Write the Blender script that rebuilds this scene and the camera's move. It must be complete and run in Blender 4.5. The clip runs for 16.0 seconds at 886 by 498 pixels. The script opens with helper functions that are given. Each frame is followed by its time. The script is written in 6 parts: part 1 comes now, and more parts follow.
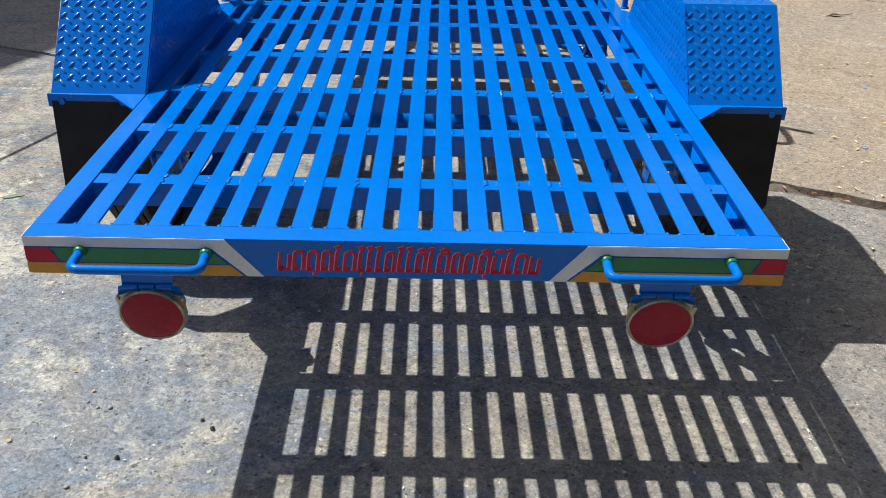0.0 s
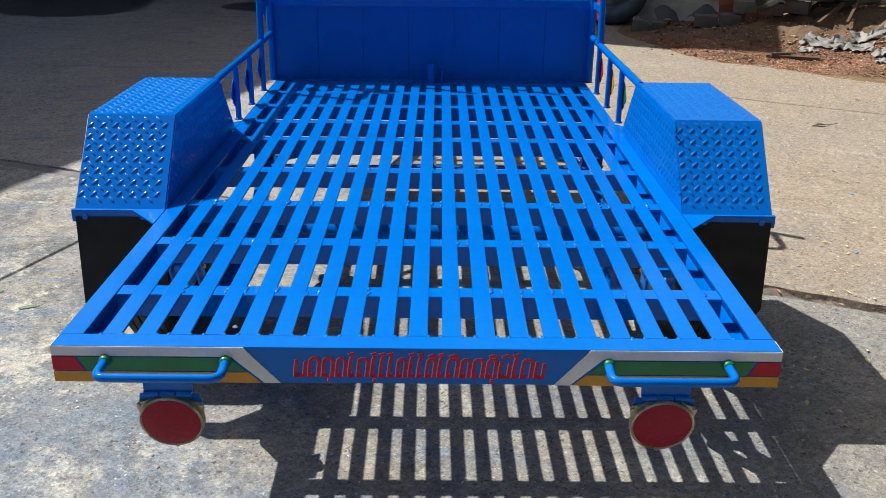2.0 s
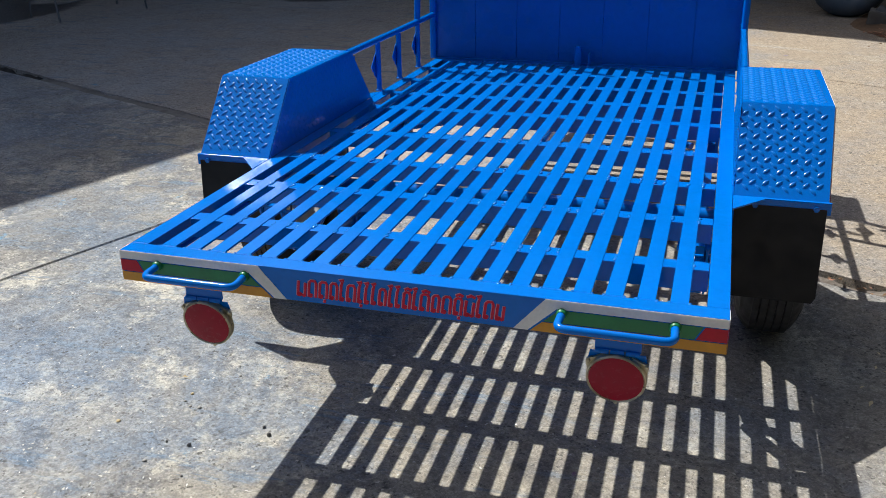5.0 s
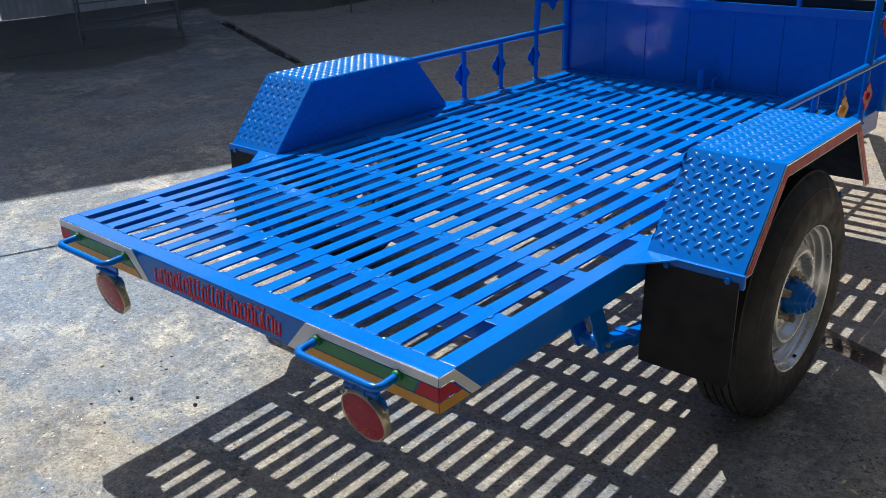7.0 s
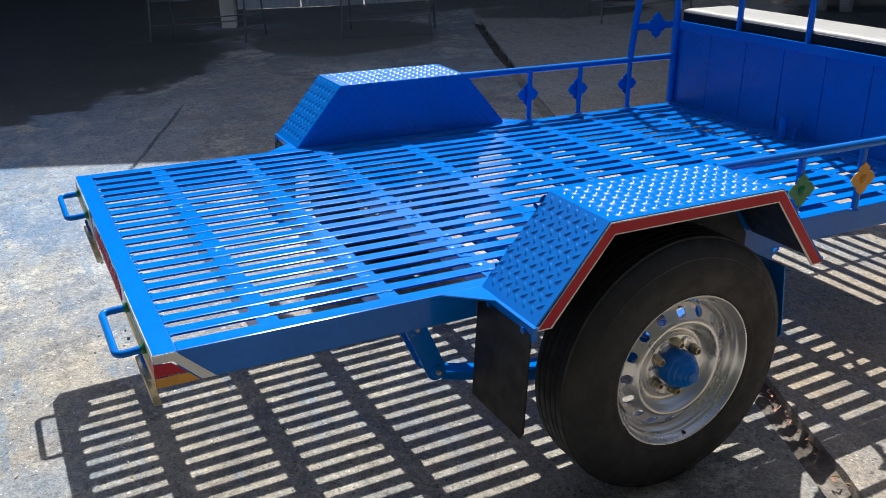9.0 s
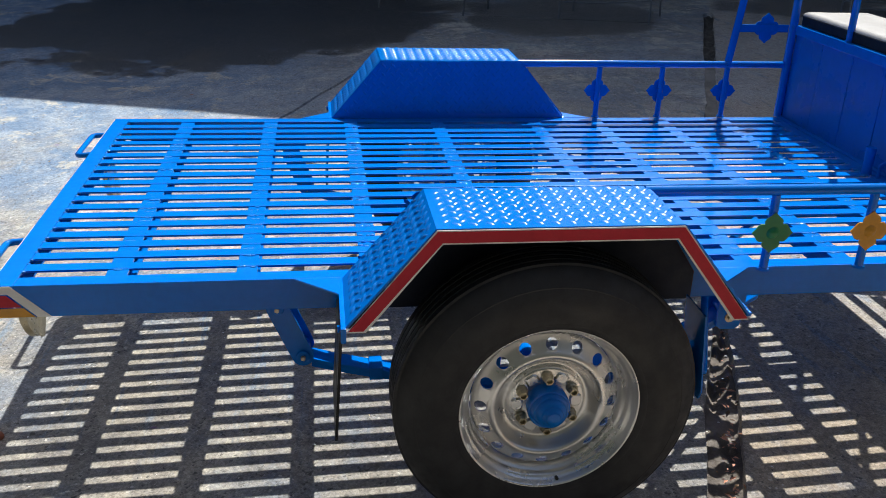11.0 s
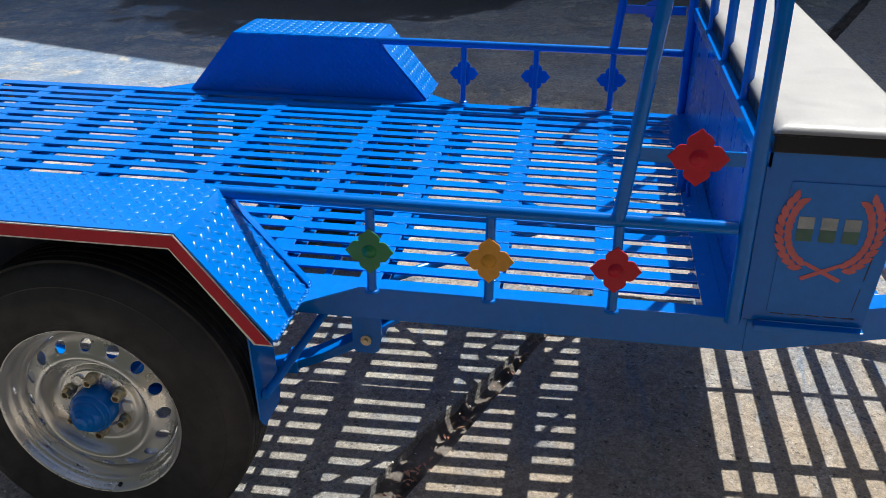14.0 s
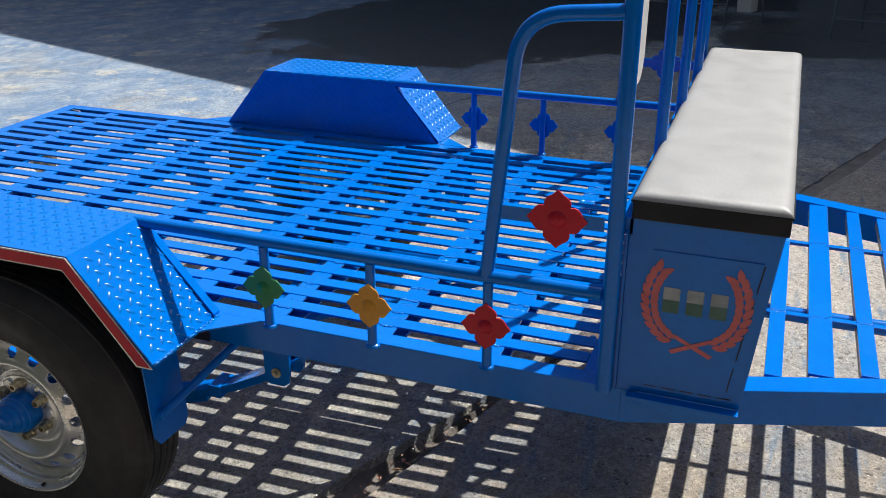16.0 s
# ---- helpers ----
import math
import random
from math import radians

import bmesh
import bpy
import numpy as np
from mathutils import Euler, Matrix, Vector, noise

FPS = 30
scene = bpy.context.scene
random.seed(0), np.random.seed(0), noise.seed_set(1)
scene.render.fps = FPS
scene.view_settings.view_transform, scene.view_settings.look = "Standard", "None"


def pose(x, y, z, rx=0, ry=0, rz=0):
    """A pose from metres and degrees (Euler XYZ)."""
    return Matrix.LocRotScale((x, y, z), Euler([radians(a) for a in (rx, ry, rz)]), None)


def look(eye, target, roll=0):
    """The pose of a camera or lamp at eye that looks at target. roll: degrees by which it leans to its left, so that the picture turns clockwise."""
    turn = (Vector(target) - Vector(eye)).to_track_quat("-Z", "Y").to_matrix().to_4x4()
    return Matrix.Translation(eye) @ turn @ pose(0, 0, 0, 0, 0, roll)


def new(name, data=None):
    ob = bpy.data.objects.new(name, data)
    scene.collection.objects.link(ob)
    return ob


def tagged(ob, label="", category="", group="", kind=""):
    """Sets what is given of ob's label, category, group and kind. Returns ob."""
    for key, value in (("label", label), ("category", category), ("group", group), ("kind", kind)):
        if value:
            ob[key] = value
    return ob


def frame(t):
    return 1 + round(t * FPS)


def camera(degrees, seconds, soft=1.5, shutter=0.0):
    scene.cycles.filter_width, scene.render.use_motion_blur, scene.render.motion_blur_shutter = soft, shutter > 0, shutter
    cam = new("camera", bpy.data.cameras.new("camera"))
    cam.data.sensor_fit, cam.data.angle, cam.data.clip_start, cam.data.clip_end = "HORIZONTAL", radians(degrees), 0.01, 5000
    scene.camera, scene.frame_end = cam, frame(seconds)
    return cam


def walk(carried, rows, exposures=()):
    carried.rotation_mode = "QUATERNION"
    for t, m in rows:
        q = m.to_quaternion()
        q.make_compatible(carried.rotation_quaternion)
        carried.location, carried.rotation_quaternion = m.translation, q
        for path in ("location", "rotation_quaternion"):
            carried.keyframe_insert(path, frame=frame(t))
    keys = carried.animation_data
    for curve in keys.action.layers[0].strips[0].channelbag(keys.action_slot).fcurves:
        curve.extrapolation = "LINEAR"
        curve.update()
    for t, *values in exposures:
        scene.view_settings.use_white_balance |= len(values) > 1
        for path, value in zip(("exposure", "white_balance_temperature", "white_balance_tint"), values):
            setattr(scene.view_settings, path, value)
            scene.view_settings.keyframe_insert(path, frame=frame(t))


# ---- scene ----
cam = camera(52.50, 16.0, soft=0.8)
# The trailer's own axes: x to its right, y to its front, z up from the deck. It stands a little nose-down.
TRAILER = pose(0, 0, 0.612, -1.844, 0, 0)
PATH = [
    (0, (0.055, -1.418, 1.434), (0.069, 0.305, 0.419), 1.26),
    (0.5, (0.061, -1.446, 1.453), (0.047, 0.309, 0.494), 0.95),
    (1, (0.076, -1.465, 1.459), (0.038, 0.308, 0.533), 0.47),
    (1.5, (0.077, -1.464, 1.467), (0.056, 0.327, 0.577), 0.55),
    (2, (0.037, -1.494, 1.479), (0.049, 0.336, 0.672), 0.70),
    (2.5, (-0.03, -1.568, 1.501), (0.029, 0.293, 0.77), 0.61),
    (3, (-0.026, -1.657, 1.513), (0.045, 0.217, 0.817), 0.30),
    (3.5, (0.085, -1.751, 1.513), (0.053, 0.117, 0.8), 0.57),
    (4, (0.243, -1.795, 1.503), (0.06, 0.041, 0.732), -0.40),
    (4.2, (0.31, -1.759, 1.489), (0.068, 0.068, 0.71), -0.88),
    (4.7, (0.489, -1.71, 1.478), (0.075, 0.072, 0.671), -1.40),
    (5.2, (0.738, -1.585, 1.474), (0.091, 0.12, 0.652), -1.49),
    (5.7, (1.01, -1.427, 1.474), (0.136, 0.172, 0.649), -1.49),
    (6.3, (1.301, -1.253, 1.479), (0.241, 0.234, 0.662), -1.80),
    (6.5, (1.378, -1.188, 1.49), (0.276, 0.272, 0.681), -2.06),
    (7, (1.659, -1.046, 1.49), (0.439, 0.322, 0.689), -2.73),
    (7.5, (1.936, -0.917, 1.509), (0.628, 0.36, 0.699), -2.05),
    (8, (2.08, -0.696, 1.496), (0.653, 0.465, 0.712), -1.93),
    (8.5, (2.221, -0.447, 1.507), (0.671, 0.547, 0.727), -2.06),
    (9, (2.433, -0.182, 1.512), (0.778, 0.637, 0.743), -1.70),
    (9.5, (2.521, 0.07, 1.499), (0.806, 0.753, 0.731), -1.07),
    (9.7, (2.529, 0.193, 1.489), (0.797, 0.828, 0.718), -0.74),
    (10.2, (2.572, 0.412, 1.48), (0.8, 0.915, 0.704), -0.26),
    (10.7, (2.594, 0.633, 1.479), (0.788, 0.974, 0.689), 0.02),
    (11.2, (2.598, 0.844, 1.48), (0.775, 1.018, 0.676), 0.03),
    (11.8, (2.587, 1.069, 1.479), (0.761, 1.073, 0.664), -0.46),
    (12, (2.568, 1.134, 1.482), (0.742, 1.09, 0.666), -1.03),
    (12.5, (2.562, 1.366, 1.474), (0.752, 1.168, 0.648), -1.63),
    (13, (2.581, 1.695, 1.468), (0.801, 1.404, 0.602), -1.59),
    (13.5, (2.466, 1.99, 1.459), (0.688, 1.693, 0.593), -1.88),
    (14, (2.368, 2.253, 1.466), (0.592, 1.938, 0.603), -1.70),
    (14.5, (2.402, 2.49, 1.468), (0.635, 2.107, 0.611), -1.03),
    (15, (2.393, 2.634, 1.479), (0.63, 2.172, 0.655), -1.60),
    (15.5, (2.283, 2.734, 1.477), (0.542, 2.165, 0.673), -1.36),
    (16, (2.233, 2.82, 1.484), (0.52, 2.147, 0.702), -2.08),
]
EXPOSURES = [(0.0, 0.32), (4.0, 0.36), (7.5, 0.46), (9.5, 0.62), (12.5, 0.62), (16.0, 0.44)]
walk(cam, [(t, look(eye, target, roll)) for t, eye, target, roll in PATH], EXPOSURES)

# ---- world and sun ----
SUN_WAY = Vector((-0.615, 0.350, 1.0)).normalized()
world = bpy.data.worlds.new("sky")
scene.world = world
world.use_nodes = True
sky = world.node_tree.nodes.new("ShaderNodeTexSky")
sky.sky_type, sky.sun_disc, sky.dust_density = "NISHITA", False, 3.0
sky.sun_elevation = math.asin(SUN_WAY.z)
sky.sun_rotation = math.atan2(SUN_WAY.x, SUN_WAY.y)
haze = world.node_tree.nodes.new("ShaderNodeHueSaturation")
haze.inputs["Saturation"].default_value = 0.91
world.node_tree.links.new(sky.outputs[0], haze.inputs["Color"])
world.node_tree.links.new(haze.outputs[0], world.node_tree.nodes["Background"].inputs[0])
world.node_tree.nodes["Background"].inputs[1].default_value = 0.074
sun = new("sun", bpy.data.lights.new("sun", "SUN"))
sun.data.energy, sun.data.angle, sun.data.color = 4.65, radians(0.5), (0.975, 0.96, 0.905)
sun.matrix_world = look((0, 0, 0), -SUN_WAY)


# ---- materials ----
def shader(name):
    m = bpy.data.materials.new(name)
    m.use_nodes = True
    return m, m.node_tree, m.node_tree.nodes["Principled BSDF"]


def wire(tree, a, b):
    tree.links.new(a, b)


def noise_of(tree, vector, scale, detail=4.0, rough=0.55, distort=0.0):
    n = tree.nodes.new("ShaderNodeTexNoise")
    n.inputs["Scale"].default_value, n.inputs["Detail"].default_value = scale, detail
    n.inputs["Roughness"].default_value, n.inputs["Distortion"].default_value = rough, distort
    if vector:
        wire(tree, vector, n.inputs["Vector"])
    return n.outputs["Fac"]


def stepped(tree, value, low, high, out0=0.0, out1=1.0):
    n = tree.nodes.new("ShaderNodeMapRange")
    n.interpolation_type = "SMOOTHSTEP"
    for key, v in (("From Min", low), ("From Max", high), ("To Min", out0), ("To Max", out1)):
        n.inputs[key].default_value = v
    wire(tree, value, n.inputs["Value"])
    return n.outputs["Result"]


def mixed(tree, fac, a, b):
    n = tree.nodes.new("ShaderNodeMix")
    n.data_type = "RGBA"
    for value, socket in ((fac, n.inputs[0]), (a, n.inputs[6]), (b, n.inputs[7])):
        if isinstance(value, (int, float)):
            socket.default_value = value
        elif isinstance(value, tuple):
            socket.default_value = (*value, 1)
        else:
            wire(tree, value, socket)
    return n.outputs[2]


def times(tree, a, b, how="MULTIPLY"):
    n = tree.nodes.new("ShaderNodeMath")
    n.operation = how
    for value, socket in ((a, n.inputs[0]), (b, n.inputs[1])):
        if isinstance(value, (int, float)):
            socket.default_value = value
        else:
            wire(tree, value, socket)
    return n.outputs[0]


def bumped(tree, bsdf, height, strength=0.3, distance=0.002):
    n = tree.nodes.new("ShaderNodeBump")
    n.inputs["Strength"].default_value, n.inputs["Distance"].default_value = strength, distance
    wire(tree, height, n.inputs["Height"])
    wire(tree, n.outputs[0], bsdf.inputs["Normal"])


def surface(name, base, other, rough=(0.4, 0.6), metal=0.0, big=4.0, fine=120.0, bump=0.15, depth=0.001, coat=0.0, vary=0.0, spots=None, shine=0.5, place="Object"):
    """A surface of two tones in blotches, with fine grain, relief and uneven gloss."""
    m, tree, bsdf = shader(name)
    at = tree.nodes.new("ShaderNodeNewGeometry").outputs["Position"] if place == "World" else tree.nodes.new("ShaderNodeTexCoord").outputs[place]
    blotch = stepped(tree, noise_of(tree, at, big, 5.0, 0.6), 0.35, 0.7)
    grain = noise_of(tree, at, fine, 3.0, 0.6)
    colour = mixed(tree, blotch, base, other)
    colour = mixed(tree, stepped(tree, grain, 0.3, 0.8, 0.0, 0.25), colour, tuple(0.6 * c for c in base))
    if spots:
        colour = mixed(tree, stepped(tree, noise_of(tree, at, spots[1], 2.0), spots[2], spots[2] + 0.05), colour, spots[0])
    if vary:
        info = tree.nodes.new("ShaderNodeObjectInfo").outputs["Random"]
        hsv = tree.nodes.new("ShaderNodeHueSaturation")
        wire(tree, stepped(tree, info, 0, 1, 1 - vary, 1 + vary), hsv.inputs["Value"])
        wire(tree, colour, hsv.inputs["Color"])
        colour = hsv.outputs[0]
    wire(tree, colour, bsdf.inputs["Base Color"])
    wire(tree, stepped(tree, noise_of(tree, at, big * 3, 4.0), 0.3, 0.7, *rough), bsdf.inputs["Roughness"])
    bsdf.inputs["Specular IOR Level"].default_value = shine
    bsdf.inputs["Metallic"].default_value, bsdf.inputs["Coat Weight"].default_value = metal, coat
    bsdf.inputs["Coat Roughness"].default_value = 0.08
    if bump:
        bumped(tree, bsdf, grain, bump, depth)
    return m


BLUE = surface("blue_paint", (0.0, 0.160, 0.64), (0.0, 0.144, 0.58), (0.09, 0.17), big=3, fine=55, bump=0.18, depth=0.002, spots=((0.01, 0.185, 0.57), 38, 0.78), shine=0.28)
SHEETBLUE = surface("blue_sheet_paint", (0.0, 0.145, 0.58), (0.0, 0.130, 0.53), (0.24, 0.36), big=2.5, fine=30, bump=0.3, depth=0.003, shine=0.30)
GLOSSBLUE = surface("wet_looking_blue_paint", (0.0, 0.160, 0.60), (0.0, 0.145, 0.55), (0.16, 0.26), big=3, fine=140, bump=0.15, depth=0.002, shine=0.42)
WELDBLUE = surface("glossy_weld_paint", (0.0, 0.175, 0.62), (0.0, 0.150, 0.56), (0.05, 0.12), big=30, fine=300, bump=0.5, depth=0.002, shine=1.0)
WHITE = surface("white_paint", (0.78, 0.78, 0.76), (0.68, 0.68, 0.66), (0.3, 0.45), big=12)
RED = surface("red_paint", (0.50, 0.012, 0.034), (0.42, 0.010, 0.028), (0.3, 0.45), big=10, shine=0.25)
PINK = surface("pale_pink_paint", (0.72, 0.42, 0.48), (0.60, 0.34, 0.40), (0.4, 0.6), big=20)
ROSE = surface("faded_rose_paint", (0.55, 0.13, 0.15), (0.46, 0.10, 0.12), (0.4, 0.6), big=20)
EMBLEMGREEN = surface("dull_green_paint", (0.03, 0.11, 0.09), (0.05, 0.14, 0.13), (0.4, 0.6), big=30)
PALE = surface("pale_grey_paint", (0.34, 0.38, 0.42), (0.20, 0.25, 0.30), (0.4, 0.6), big=30)
SIGNRED = surface("sign_red_paint", (0.66, 0.012, 0.055), (0.56, 0.01, 0.05), (0.35, 0.5), big=20, shine=0.25)
GREEN = surface("green_paint", (0.006, 0.20, 0.060), (0.005, 0.16, 0.048), (0.3, 0.45), big=10)
YELLOW = surface("yellow_paint", (0.66, 0.30, 0.015), (0.55, 0.24, 0.012), (0.3, 0.45), big=10)
SMEARGREEN = surface("faded_green_smear", (0.12, 0.25, 0.16), (0.26, 0.27, 0.22), (0.6, 0.8), big=30, fine=150)
SMEARBLUE = surface("pale_blue_smear", (0.16, 0.34, 0.60), (0.30, 0.40, 0.55), (0.6, 0.8), big=30, fine=150)
RUBBER = surface("tyre_rubber", (0.025, 0.0255, 0.029), (0.036, 0.037, 0.041), (0.5, 0.75), big=9, fine=200, bump=0.2, shine=0.35)
FLAP = surface("flap_rubber", (0.007, 0.007, 0.009), (0.012, 0.012, 0.014), (0.35, 0.6), big=7, fine=160, shine=0.25)
# near-black navy that stands in for shade inside the wheel arches
ARCHSHADE = surface("arch_shade_navy", (0.018, 0.026, 0.052), (0.026, 0.034, 0.062), (0.5, 0.7), big=9, fine=120, bump=0.4, shine=0.3)
SILVER = surface("silver_paint", (0.73, 0.735, 0.74), (0.67, 0.67, 0.67), (0.25, 0.33), metal=0.84, big=3, fine=900, bump=0.0)
LEGGREY = surface("slat_leg_grey", (0.33, 0.31, 0.28), (0.25, 0.235, 0.215), (0.35, 0.55), big=12, fine=150, shine=0.4)
STEEL = surface("zinc_steel", (0.55, 0.50, 0.38), (0.42, 0.36, 0.24), (0.25, 0.5), metal=0.9, big=25)
LENS = surface("red_lens", (0.34, 0.008, 0.030), (0.29, 0.007, 0.026), (0.15, 0.3), big=30, fine=400, bump=0.2, shine=0.2)
VINYL = surface("white_vinyl", (0.345, 0.342, 0.34), (0.322, 0.319, 0.316), (0.40, 0.52), big=4, fine=140, bump=0.35)
BLACKVINYL = surface("black_vinyl", (0.014, 0.017, 0.024), (0.020, 0.023, 0.030), (0.3, 0.5), big=8, fine=140, bump=0.3, shine=0.15)
LOOSE = surface("loose_block", (0.17, 0.16, 0.145), (0.11, 0.10, 0.09), (0.85, 0.95), big=5, fine=60, bump=0.6, depth=0.005, vary=0.25)
BLOCK = surface("limewashed_block", (0.88, 0.81, 0.69), (0.64, 0.56, 0.45), (0.85, 0.95), big=2.2, fine=60, bump=0.6, depth=0.006, vary=0.06, spots=((0.50, 0.25, 0.14), 1.1, 0.58), place="World")
MORTAR = surface("mortar", (0.70, 0.64, 0.54), (0.52, 0.46, 0.38), (0.9, 0.95), big=5, fine=60, bump=0.6, depth=0.004)
BRICK = surface("red_brick", (0.36, 0.12, 0.06), (0.28, 0.09, 0.05), (0.8, 0.95), big=6, fine=80, bump=0.5, depth=0.003, vary=0.2)
SOIL = surface("soil", (0.25, 0.155, 0.09), (0.13, 0.08, 0.048), (0.9, 1.0), big=2.2, fine=28, bump=0.9, depth=0.02)
LITTER = surface("dry_leaves", (0.64, 0.32, 0.21), (0.42, 0.20, 0.125), (0.8, 0.95), big=3, fine=40, vary=0.0)
YELLOWLEAF = surface("yellow_leaf_bits", (0.86, 0.76, 0.46), (0.72, 0.60, 0.34), (0.6, 0.8), big=2, fine=30)
PALELEAF = surface("pale_leaf_flakes", (0.58, 0.47, 0.28), (0.42, 0.31, 0.17), (0.7, 0.9), big=2, fine=30)
FIBRE = surface("fibre_cement", (0.046, 0.042, 0.029), (0.026, 0.024, 0.018), (0.85, 0.95), big=3, fine=30, bump=0.4, depth=0.004)
TARP = surface("grey_plastic_scrap", (0.36, 0.35, 0.33), (0.18, 0.17, 0.155), (0.5, 0.7), big=5)
WOOD = surface("old_wood", (0.13, 0.085, 0.055), (0.08, 0.055, 0.04), (0.8, 0.95), big=5, fine=50, bump=0.5)
# near black: the unlit shed depth is put into the wall colour
DARKWALL = surface("shed_dark_wall", (0.06, 0.06, 0.06), (0.035, 0.035, 0.036), (0.85, 0.95), big=1.2, fine=30)
# very dark, so the added walls send little light to the trailer
SKYBLOCK = surface("sky_block_wall", (0.024, 0.027, 0.019), (0.015, 0.019, 0.012), (0.85, 0.95), big=1.0, fine=20)
# pale, so the unseen roofs throw light down onto the shed floor
ROOFTIN = surface("pale_roof_tin", (0.55, 0.56, 0.57), (0.45, 0.45, 0.45), (0.5, 0.8), big=2.0, fine=30)
BACKWALL = surface("grey_back_wall", (0.085, 0.09, 0.10), (0.05, 0.055, 0.065), (0.85, 0.95), big=1.2, fine=30)
TIN = surface("old_corrugated_tin", (0.68, 0.70, 0.72), (0.50, 0.51, 0.52), (0.5, 0.8), metal=0.1, big=2.0, fine=30)
OLDRIM = surface("dull_rim", (0.16, 0.20, 0.25), (0.07, 0.085, 0.10), (0.4, 0.7), metal=0.4, big=6)
TUB = surface("blue_plastic", (0.02, 0.14, 0.24), (0.015, 0.10, 0.18), (0.4, 0.6), big=3)
PAIL = surface("pail_white", (0.45, 0.45, 0.43), (0.2, 0.2, 0.2), (0.4, 0.7), big=6)
PAILBLUE = surface("pail_blue", (0.02, 0.035, 0.2), (0.03, 0.04, 0.12), (0.4, 0.7), big=6)
PIPE = surface("grey_pipe", (0.20, 0.20, 0.20), (0.13, 0.12, 0.11), (0.4, 0.7), metal=0.5, big=6)
RACK = surface("galvanised_tube", (0.24, 0.26, 0.29), (0.16, 0.175, 0.20), (0.35, 0.6), metal=0.5, big=6)
TUBE_TYRE = surface("old_tyre", (0.045, 0.068, 0.098), (0.065, 0.088, 0.115), (0.5, 0.75), big=5, fine=90)
GREENLEAF = surface("weed_leaf", (0.06, 0.13, 0.03), (0.09, 0.16, 0.05), (0.5, 0.7), big=8)


def noise_shift(tree, at, scale):
    """The place, pushed about a little, so that round cells turn ragged."""
    push = tree.nodes.new("ShaderNodeTexNoise")
    push.inputs["Scale"].default_value, push.inputs["Detail"].default_value = scale * 1.7, 2.0
    wire(tree, at, push.inputs["Vector"])
    scaled = tree.nodes.new("ShaderNodeVectorMath")
    scaled.operation = "SCALE"
    scaled.inputs["Scale"].default_value = 0.9 / scale
    wire(tree, push.outputs["Color"], scaled.inputs[0])
    moved = tree.nodes.new("ShaderNodeVectorMath")
    wire(tree, at, moved.inputs[0])
    wire(tree, scaled.outputs[0], moved.inputs[1])
    return moved.outputs[0]


